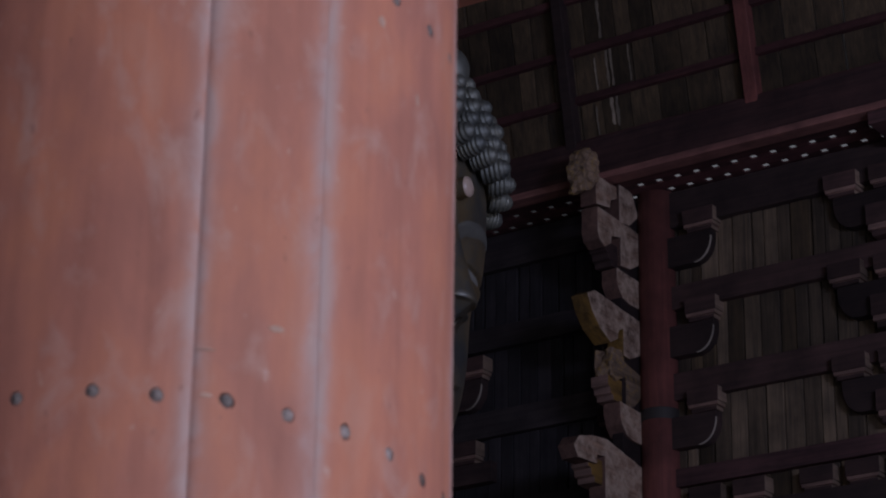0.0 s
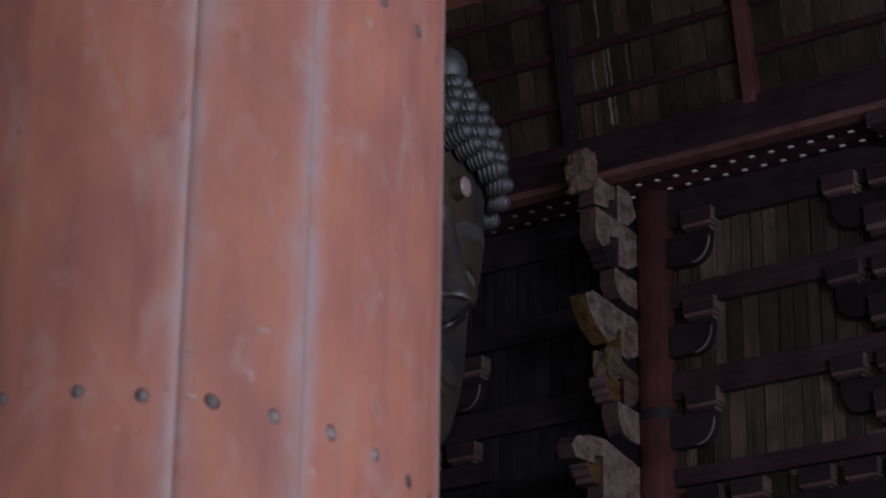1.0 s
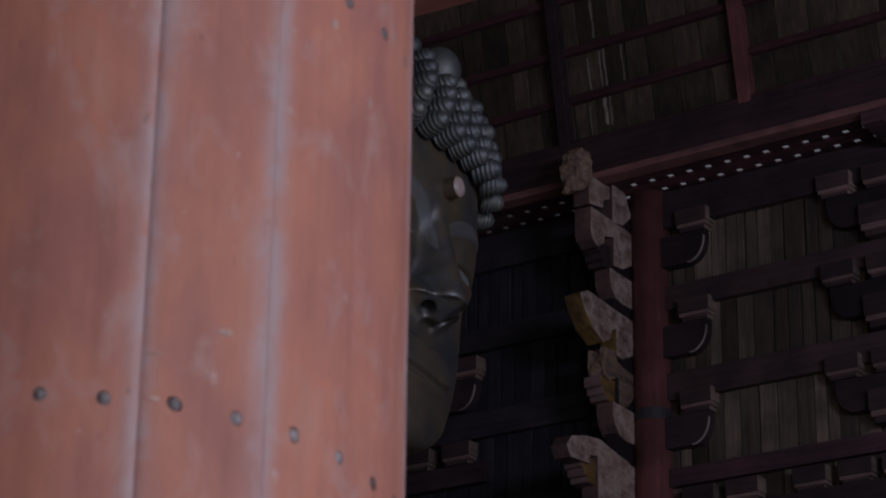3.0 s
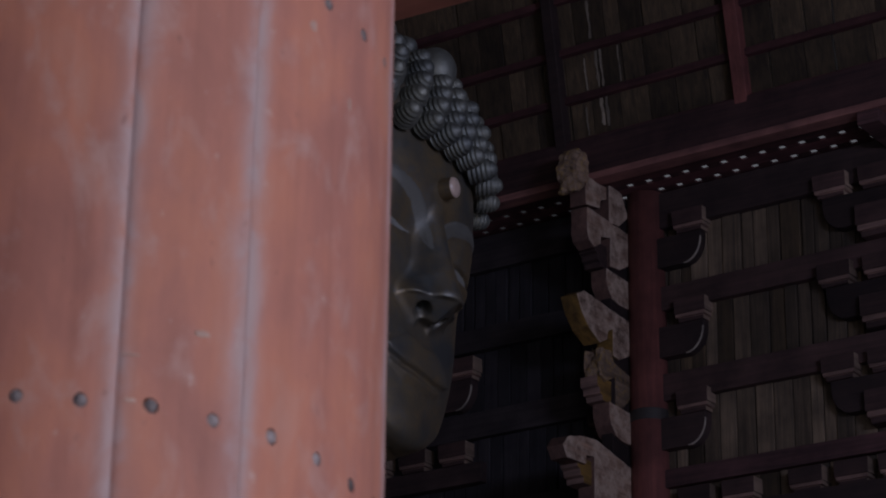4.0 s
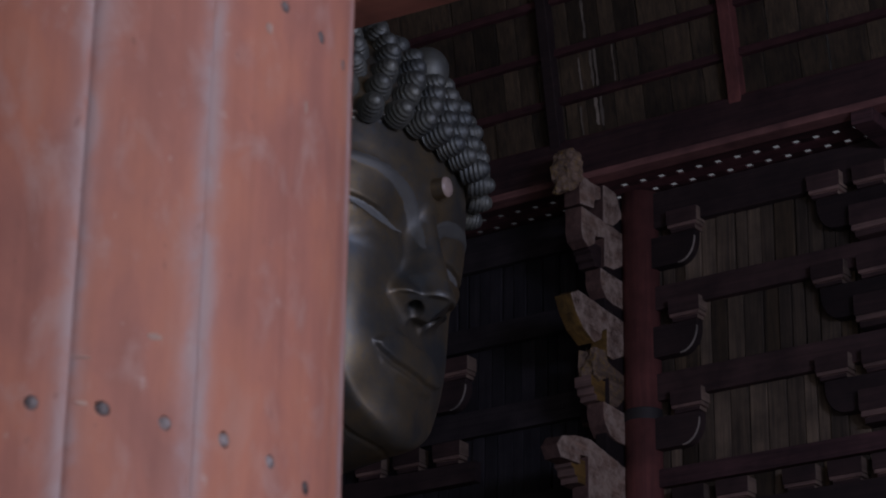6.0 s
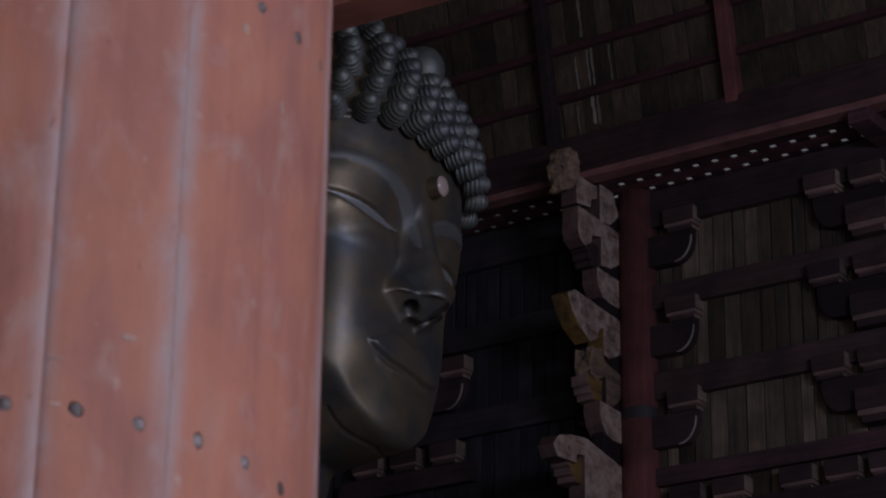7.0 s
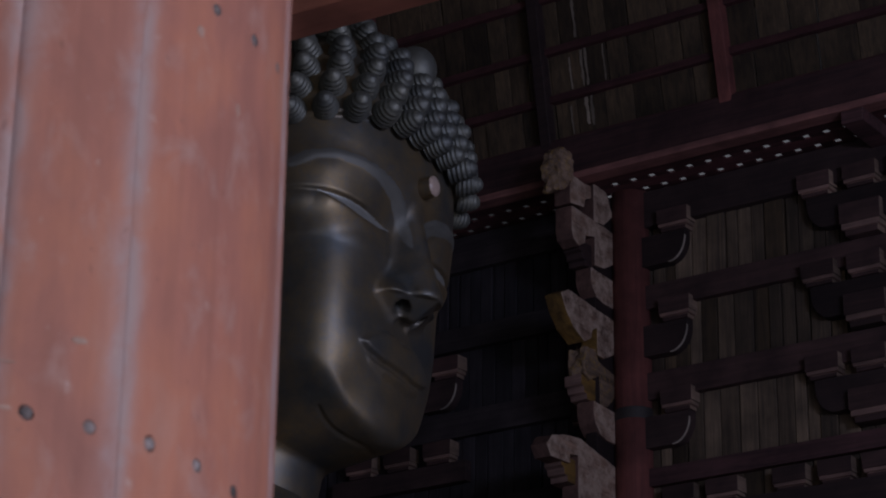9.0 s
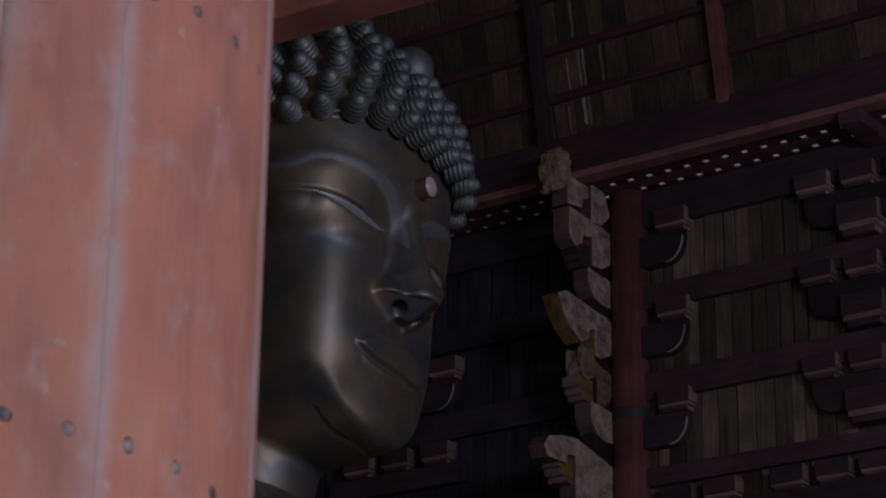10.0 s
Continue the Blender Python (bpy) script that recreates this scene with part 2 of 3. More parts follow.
def pierced_wall(name, along, at, thick, lo, hi, top, holes, label):
    """A wall with openings; along 'x' at y=at or along 'y' at x=at. holes: (from, to, sill, head), not overlapping in the plan unless stacked."""
    bm = bmesh.new()

    def slab(a, b, z0, z1):
        if along == "x":
            box(a, b, at, at + thick, z0, z1, 0, bm)
        else:
            box(at, at + thick, a, b, z0, z1, 0, bm)
    cuts = sorted({lo, hi, *[h[0] for h in holes], *[h[1] for h in holes]})
    for a, b in zip(cuts, cuts[1:]):
        z = 0.0
        for h in sorted((h for h in holes if h[0] <= a and b <= h[1]), key=lambda h: h[2]):
            if h[2] > z:
                slab(a, b, z, h[2])
            z = h[3]
        slab(a, b, z, top)
    return tagged(part(name, bm, PLASTER), label, "wall", kind="structure")


# the opening at 12.7 to 17.3 is added for the lintel's lamp
pierced_wall("wall_south", "x", -6.5, 0.5, -6.5, 60, 36, [(-4.2, 8.0, 0.1, 4.7), (22, 36, 0.0, 9.0), (-2.5, 6.5, 12.7, 17.3), (17.0, 26.0, 14.9, 19.5)], "plastered front wall with tall doorways, a high window and an added west opening")
pierced_wall("wall_west", "y", -6.5, 0.5, -6.0, 52, 36, [], "plastered side wall of the hall")
# unseen overhang, added to keep sunlight off the floor inside the doors
tagged(part("eaves", box(-10, 64, -15, -6.5, 20.0, 20.5), DARKBOARD), "unseen boarded eaves that keep the sun out of the doorways", "eaves", kind="structure")
tagged(part("wall_north", box(-6, 60, 52, 52.5, 0, 36), PLASTER), "plastered back wall of the hall", "wall", kind="structure")
# unseen wall, added to block skylight above the lattice soffit
tagged(part("wall_outer", box(60, 60.5, -6.5, 52.5, 0, 36), PLASTER), "unseen wall added to keep skylight from the lattice openings", "wall", kind="structure")
tagged(part("ceiling", box(-6.5, 60, -6.5, 52.5, 36, 36.4), DARKBOARD), "dark boarded ceiling high over the hall", "ceiling", kind="structure")
wall_east = tagged(part("wall_east", box(XW + 0.22, XW + 0.6, -6, 52, 0, 25.2), DARKBOARD), "dark board wall behind the columns", "wall", kind="structure")

# ---------------- the near pillar ----------------
PX, PY, PR = 3.660, 3.567, 0.650
STAVE, JOINT = 22.5, -130.5


def stave_mesh(turn, span, nails):
    """One curved stave with rounded long edges and two rows of nail holes cut into it."""
    rnd = random.Random(turn)
    bm = bmesh.new()
    half, nth, nz, top = radians(span / 2), int(span * 1.3), 150, 7.5
    layer = bm.verts.layers.float.new("rubbed")
    grid = []
    for k in range(nz + 1):
        z = top * k / nz
        row = []
        for i in range(nth + 1):
            f = i / nth * 2 - 1
            f = math.copysign(1 - (1 - abs(f)) ** 1.7, f)
            a = f * (half - 0.0003)
            edge = (1 - abs(f)) * half * PR
            tight = (turn == 0 and f > 0) or (turn == 1 and f < 0)      # this joint has closed and greyed
            r = PR - (0.0012 if tight else 0.006) * math.exp(-(edge / 0.008)) - 0.0015 * math.exp(-(edge / 0.02))
            r += 0.0022 * noise.noise(Vector((a * 9 + turn * 5, z * 1.3, turn)))
            v = bm.verts.new((r * math.cos(a + half), r * math.sin(a + half), z))
            side = 0.75 if tight else 1.0 if f < 0 else 0.6
            wob = (0.040 + 0.030 * noise.noise(Vector((turn * 3.1 + (f > 0), z * 1.6, 1.7)))) * side
            v[layer] = max(0.0, min(1.0, math.exp(-(edge / max(wob, 0.006)) ** 2)))
            row.append(v)
        grid.append(row)
    inner = []
    for k in (0, nz):
        z = top * k / nz
        inner.append([bm.verts.new(((PR - 0.12) * math.cos(a), (PR - 0.12) * math.sin(a), z)) for a in (0.003, 2 * half - 0.003)])
    for k in range(nz):
        for i in range(nth):
            bm.faces.new((grid[k][i], grid[k][i + 1], grid[k + 1][i + 1], grid[k + 1][i]))
    (a0, b0), (a1, b1) = inner
    bm.faces.new([g[0] for g in grid][::-1] + [a0, a1])
    bm.faces.new([g[-1] for g in grid] + [b1, b0])
    bm.faces.new((a0, b0, b1, a1))
    bm.faces.new(grid[0][::-1] + [a0, b0])
    bm.faces.new(grid[-1] + [b1, a1])
    bmesh.ops.recalc_face_normals(bm, faces=bm.faces[:])
    me = mesh_from("stave", bm, VERMILION, True)
    cutter = bmesh.new()
    for a, z in nails:
        c = radians(a)
        m = Matrix.Translation((PR * math.cos(c), PR * math.sin(c), z)) @ Matrix.Rotation(c, 4, "Z") @ Matrix.Rotation(radians(90), 4, "Y") @ Matrix.Rotation(rnd.uniform(0, 1), 4, "Z") @ Matrix.Scale(rnd.uniform(1.0, 1.35), 4, (1, 0, 0))
        bmesh.ops.create_cone(cutter, cap_ends=True, segments=14, radius1=0.0125, radius2=0.0145, depth=0.05, matrix=m)
    tool = new("cutter", mesh_from("cutter", cutter, IRON))
    body = new("stave_cut", me)
    mod = body.modifiers.new("holes", "BOOLEAN")
    mod.operation, mod.solver, mod.object = "DIFFERENCE", "EXACT", tool
    deps = bpy.context.evaluated_depsgraph_get()
    cut = bpy.data.meshes.new_from_object(body.evaluated_get(deps), depsgraph=deps)
    bpy.data.objects.remove(body)
    bpy.data.objects.remove(tool)
    cut.name = "stave"
    cut.set_sharp_from_angle(angle=radians(30))
    return cut


pillar = tagged(empty("pillar", (PX, PY, 0)), "massive round pillar of faded vermilion staves with nail holes", "pillar")
plug = bmesh.new()
bmesh.ops.create_cone(plug, cap_ends=True, segments=12, radius1=0.0134, radius2=0.0128, depth=0.012)
PLUG = mesh_from("nail", plug, OLDNAIL, True)
part("core", lathe([(PR - 0.122, 0), (PR - 0.122, 7.5)], 32), REDPOST, pillar)
# nails all round, every eleven degrees, where iron hoops once sat
NAILS = [(-159.7, 3.032), (-146.8, 3.042), (-136.3, 3.038), (-124.6, 3.039), (-113.6, 3.029), (-101.9, 3.023), (-90.8, 3.008), (-79.5, 2.988)]
NAILS += [(-68.0 + 11.2 * k, 2.985) for k in range(23)]
NAILS += [(-91.4, 3.998), (-79.0, 3.988), (-67.2, 3.985)] + [(-55.6 + 11.6 * k, 3.99) for k in range(28)]
WIDE = (360 - STAVE) / 7
for k in range(8):
    first, span = (JOINT, STAVE) if k == 0 else (JOINT + STAVE + WIDE * (k - 1), WIDE)
    mine = [((a - first) % 360, z) for a, z in NAILS if 1.5 < (a - first) % 360 < span - 1.5]
    ob = part("stave", stave_mesh(k, span, mine), None, pillar)
    ob.rotation_euler[2] = radians(first)
    for a, z in mine:
        c = radians(a)
        nail = part("nail", PLUG, None, ob)
        nail.matrix_basis = Matrix.Translation(((PR - 0.0072) * math.cos(c), (PR - 0.0072) * math.sin(c), z)) @ Matrix.Rotation(c, 4, "Z") @ Matrix.Rotation(radians(90), 4, "Y")
# chips in the lacquer
CHIPS = [(-116.3, 3.196, 0.016, 0.007), (-128.6, 3.135, 0.020, 0.0022), (-128.2, 3.045, 0.013, 0.004), (-84.0, 3.80, 0.006, 0.016), (-95.5, 3.93, 0.010, 0.012)]
for a, z, w, h in CHIPS:
    bm = bmesh.new()
    bmesh.ops.create_uvsphere(bm, u_segments=14, v_segments=8, radius=1.0)
    for v in bm.verts:
        v.co += v.co * 0.3 * noise.noise(v.co * 2 + Vector((a, z, 0)))
        v.co = Vector((v.co.x * 0.0012, v.co.y * w, v.co.z * h))
    chip = part("chip", bm, CHIPPED, pillar, "pale chip in the red lacquer", True)
    chip.matrix_basis = Matrix.Rotation(radians(a), 4, "Z") @ Matrix.Translation((PR, 0, z))
base = lathe([(1.0, 0.0), (1.0, 0.1), (0.96, 0.16), (0.8, 0.2)], 40)
plinth = tagged(part("plinth", base, STONE, None, smooth=False), "round grey stone plinth under the pillar", "plinth")
plinth.location = (PX, PY, 0)
part("shaft", lathe([(PR, 7.3), (PR - 0.02, 35.8)], 40), REDPOST, pillar, smooth=True)

# ---------------- the long lintel between the pillars and the statue ----------------
lintel = tagged(empty("lintel", (15.73, 11.8, 0)), "squared vermilion lintel high between the pillars", "beam")
lintel.rotation_euler[2] = radians(3.2)
part("beam", box(-0.22, 0.22, -17.3, 34, 11.665, 11.92, 0.02), REDLINTEL, lintel)
part("upper_beam", box(0.08, 0.22, -17.3, 34, 11.924, 12.6, 0.02), REDBEAM_Y, lintel)

# ---------------- the statue ----------------
HX, HY, HZ = 28.90, 22.285, 15.02
SKULL_C, SKULL_R, SQUARE = (0, -0.02, 1.95), (2.22, 1.86, 2.75), 2.6


def ell(p, c, r):
    q = [(p[i] - c[i]) / r[i] for i in range(3)]
    k0 = np.sqrt(q[0] ** 2 + q[1] ** 2 + q[2] ** 2) + 1e-6
    k1 = np.sqrt((q[0] / r[0]) ** 2 + (q[1] / r[1]) ** 2 + (q[2] / r[2]) ** 2) + 1e-6
    return k0 * (k0 - 1) / k1


def block(p, c, r, e):
    """Like ell, but squarer in the plan."""
    q = [np.abs(p[i] - c[i]) / r[i] for i in range(3)]
    flat = (q[0] ** e + q[1] ** e) ** (1 / e)
    return (np.sqrt(flat ** 2 + q[2] ** 2) - 1) * min(r)


def cone(p, a, b, ra, rb):
    d = [b[i] - a[i] for i in range(3)]
    n = sum(x * x for x in d)
    t = np.clip(sum((p[i] - a[i]) * d[i] for i in range(3)) / n, 0, 1)
    return np.sqrt(sum((p[i] - a[i] - t * d[i]) ** 2 for i in range(3))) - (ra + (rb - ra) * t)


def chain(p, pts, radii):
    out = None
    for a, b, ra, rb in zip(pts, pts[1:], radii, radii[1:]):
        c = cone(p, a, b, ra, rb)
        out = c if out is None else np.minimum(out, c)
    return out


def blend(a, b, k):
    h = np.clip(0.5 + 0.5 * (b - a) / k, 0, 1)
    return b + (a - b) * h - k * h * (1 - h)


def carve(a, b, k):
    h = np.clip(0.5 - 0.5 * (a + b) / k, 0, 1)
    return a + (-b - a) * h + k * h * (1 - h)


def brow_shape(p):
    flat = (p[0], 0 * p[1], p[2])
    band = chain(flat, [(0.25, 0, 0.70), (0.27, 0, 1.02), (0.38, 0, 1.27), (0.62, 0, 1.44), (0.95, 0, 1.54), (1.42, 0, 1.63), (1.82, 0, 1.65), (2.07, 0, 1.57), (2.22, 0, 1.38)], [0.02, 0.06, 0.13, 0.12, 0.105, 0.09, 0.085, 0.075, 0.05])
    return np.maximum(band, -0.3 - p[1])


def eye_lines(x):
    """Height of the upper and of the lower lid's edge, and how far the eye is open."""
    span = np.clip(1 - ((x - 1.22) / 0.76) ** 2, 0, 1)
    slit = np.interp(x, [0.4, 0.55, 0.95, 1.45, 2.0], [0.88, 0.92, 0.97, 1.0, 1.0])
    return slit, slit - 0.15 * span, span


def lip_lines(x):
    """Heights of the upper lip's rim, of the mouth and of the lower lip's foot."""
    top = np.interp(x, [0, 0.28, 0.50, 0.78, 1.05], [-0.80, -0.72, -0.75, -0.93, -1.13])
    mid = np.interp(x, [0, 0.50, 0.84, 1.05], [-1.30, -1.30, -1.24, -1.13])
    foot = np.interp(x, [0, 0.40, 0.72, 1.00], [-1.54, -1.52, -1.40, -1.17])
    return top, mid, foot


def head_shape(X, F, Z):
    """Signed distance of the head; X across (symmetrical), F forwards, Z up."""
    p = (np.abs(X), F, Z)
    d = block(p, SKULL_C, (2.20, 1.69, 2.72), SQUARE)
    cap = block(p, SKULL_C, SKULL_R, SQUARE)
    d = blend(d, -blend(-cap, -(2.54 - 0.30 * (p[0] / 2.2) ** 2 - Z), 0.06), 0.05)   # cap of hair, proud of the forehead
    d = blend(d, block(p, (0, -0.10, -0.15), (1.78, 1.46, 2.40), 4.0), 0.4)
    d = blend(d, block(p, (0, 0.03, -0.95), (1.62, 1.26, 2.60), 4.2), 0.30)   # broad flat lower face
    d = blend(d, ell(p, (0, 0.74, -1.98), (0.80, 0.62, 0.52)), 0.40)          # chin
    d = blend(d, ell(p, (0, 0.10, -2.15), (1.30, 1.00, 0.62)), 0.3)           # fullness under the jaw
    d = blend(d, ell(p, (0, 0.92, -1.12), (1.10, 0.46, 0.62)), 0.35)          # swell of the mouth
    jaw = -2.33 + 0.30 * p[0] ** 2 - 0.18 * (1.42 - 0.25 * p[0] ** 2 - F)
    d = -blend(-d, -(jaw - Z) * 0.75, 0.10)                                   # flat underside of the jaw
    d = carve(d, ell(p, (0.92, 2.22, 0.96), (1.06, 0.86, 0.60)), 0.35)        # hollow of the eye
    d = carve(d, ell(p, (1.66, 1.78, 0.98), (0.62, 0.66, 0.55)), 0.30)
    slit, low, span = eye_lines(p[0])
    d = blend(d, ell(p, (1.12, 0.48, 0.90), (1.06, 0.84, 0.62)), 0.12)       # eyeball
    span = span * (F > 0.2)
    d = d - 0.05 * np.clip(span * 3, 0, 1) * np.clip((low - Z) / 0.03, 0, 1) * np.clip((Z - low + 0.55) / 0.45, 0, 1)   # lower lid
    lid = ell(p, (1.05, 0.44, 1.30), (1.16, 0.985, 0.92))
    d = d + (blend(d, lid, 0.22) - d) * np.clip((Z - slit) / 0.03, 0, 1)      # upper lid, ends at the slit
    nose = chain(p, [(0, 1.42, 1.40), (0, 1.62, 0.50), (0, 1.75, -0.14)], [0.22, 0.26, 0.35])
    nose = blend(nose, chain(p, [(0, 1.18, 1.10), (0, 1.36, 0.12)], [0.32, 0.50]), 0.15)
    nose = blend(nose, ell(p, (0.44, 1.22, -0.28), (0.31, 0.54, 0.38)), 0.16)
    under = np.maximum(-0.19 - 0.66 * np.maximum(2.09 - 0.85 * p[0] - F, 0), -0.56)
    nose = -blend(-nose, -(under - Z) * 0.85, 0.02)                           # flat underside
    d = blend(d, nose, 0.11)
    d = d - 0.016 * np.clip(-brow_shape(p) / 0.06, 0, 1)                       # raised band of the brow
    d = carve(d, chain(p, [(0.27, 1.63, -0.52), (0.26, 1.53, 0.02)], [0.145, 0.10]), 0.025)   # nostril
    top, mid, foot = lip_lines(p[0])
    front = (F > 0.4) * np.clip((1.10 - p[0]) / 0.16, 0, 1)
    d = d - 0.075 * front * np.clip((top - Z) / 0.09, 0, 1) ** 0.8 * np.clip((Z - mid - 0.01) / 0.05, 0, 1)     # upper lip
    d = d - 0.07 * front * np.clip((mid - 0.01 - Z) / 0.10, 0, 1) * np.clip((Z - foot) / 0.16, 0, 1)           # lower lip
    d = carve(d, ell(p, (0, 1.66, -0.70), (0.06, 0.20, 0.12)), 0.08)         # furrow over the lip
    fold = chain((p[0], 0 * F, F), [(0, 0, 0.96), (0.25, 0, 0.90), (0.45, 0, 0.81), (0.65, 0, 0.74), (0.82, 0, 0.71), (0.98, 0, 0.71)], [0.0] * 6)
    d = d + np.where(Z < -1.4, 0.03, 0.0) * np.clip(1 - fold / 0.05, 0, 1)   # fold under the chin
    ear = ell(p, (2.12, -0.45, 0.35), (0.18, 0.50, 1.15))
    ear = blend(ear, chain(p, [(2.0, -0.40, -0.4), (1.98, -0.36, -1.1)], [0.22, 0.22]), 0.1)
    d = blend(d, ear, 0.08)
    d = blend(d, cone(p, (0, -0.95, -1.6), (0, -1.15, -2.85), 1.12, 1.12), 0.10)
    for z, r in ((-2.85, 1.00), (-3.25, 1.04)):
        ring = np.sqrt((np.sqrt(X ** 2 + (F + 1.25) ** 2) - r) ** 2 + (Z - z) ** 2) - 0.17
        d = np.minimum(d, ring)
    d = np.minimum(d, cone(p, (0, -1.25, -2.6), (0, -1.25, -3.8), 1.00, 1.08))
    return d


def body_shape(X, F, Z):
    p = (np.abs(X), F, Z)
    d = ell(p, (0, -0.9, -6.2), (3.2, 2.1, 3.4))
    d = blend(d, ell(p, (2.4, -0.6, -4.6), (1.5, 1.5, 1.3)), 0.8)
    d = blend(d, chain(p, [(3.2, -0.6, -5.0), (4.2, 0.2, -8.2), (2.6, 2.2, -9.2)], [1.1, 1.0, 0.7]), 0.4)
    d = blend(d, chain(p, [(1.2, -0.4, -10.3), (5.0, 1.6, -10.5), (0.6, 3.4, -10.5)], [1.6, 1.45, 1.2]), 0.6)
    return np.maximum(d, -11.85 - Z)


def skin(shape, lo, hi, h):
    """A closed net of quads round the zero level of a shape."""
    n = [int(round((hi[i] - lo[i]) / h)) + 1 for i in range(3)]
    ax = [np.linspace(lo[i], lo[i] + h * (n[i] - 1), n[i], dtype=np.float32) for i in range(3)]
    v = shape(*np.meshgrid(*ax, indexing="ij")).astype(np.float32)
    s = v < 0
    cells = [m - 1 for m in n]
    total, count = np.zeros((*cells, 3), np.float32), np.zeros(cells, np.float32)
    corner = lambda a, o: a[o[0]:o[0] + cells[0], o[1]:o[1] + cells[1], o[2]:o[2] + cells[2]]
    for axis in range(3):
        for i in (0, 1):
            for j in (0, 1):
                o = [i, j]
                o.insert(axis, 0)
                q = list(o)
                q[axis] = 1
                a, b = corner(v, o), corner(v, q)
                hit = corner(s, o) != corner(s, q)
                t = np.where(hit, a / np.where(hit, a - b, 1), 0)
                for k in range(3):
                    total[..., k] += hit * (t if k == axis else o[k])
                count += hit
    live = count > 0
    ids = np.full(cells, -1, np.int64)
    ids[live] = np.arange(live.sum())
    at = np.argwhere(live)
    co = np.array(lo) + h * (at + total[live] / count[live][:, None])
    quads = []
    for axis in range(3):
        o = [0, 0, 0]
        q = [0, 0, 0]
        q[axis] = 1
        a = s[tuple(slice(0, -1) if k == axis else slice(None) for k in range(3))]
        b = s[tuple(slice(1, None) if k == axis else slice(None) for k in range(3))]
        e = np.argwhere(a != b)
        u, w = [k for k in range(3) if k != axis]
        e = e[(e[:, u] > 0) & (e[:, w] > 0) & (e[:, u] < cells[u]) & (e[:, w] < cells[w])]
        du, dw = np.eye(3, dtype=int)[u], np.eye(3, dtype=int)[w]
        c = [e - du - dw, e - dw, e, e - du]
        f = np.stack([ids[x[:, 0], x[:, 1], x[:, 2]] for x in c], 1)
        flip = a[e[:, 0], e[:, 1], e[:, 2]] != (axis == 1)
        f[~flip] = f[~flip][:, ::-1]
        quads.append(f[(f >= 0).all(1)])
    return co, np.concatenate(quads)


def curl_mesh(n=18, rings=30):
    """A snail curl: a rounded cone with a winding ridge, standing on z=0, one unit wide and high."""
    co, faces = [], []
    for k in range(rings + 1):
        t = k / rings
        for i in range(n):
            a = 2 * math.pi * i / n
            r = 0.5 * (1 - t ** 3.2) ** 0.5 * (1 - 0.16 * t)
            r *= 1 + 0.085 * (1 - 0.5 * t) * math.sin(2 * math.pi * 6 * t + a)
            co.append((r * math.cos(a), r * math.sin(a), t * 0.95))
    for k in range(rings):
        for i in range(n):
            faces.append((k * n + i, k * n + (i + 1) % n, (k + 1) * n + (i + 1) % n, (k + 1) * n + i))
    return np.array(co), np.array(faces)


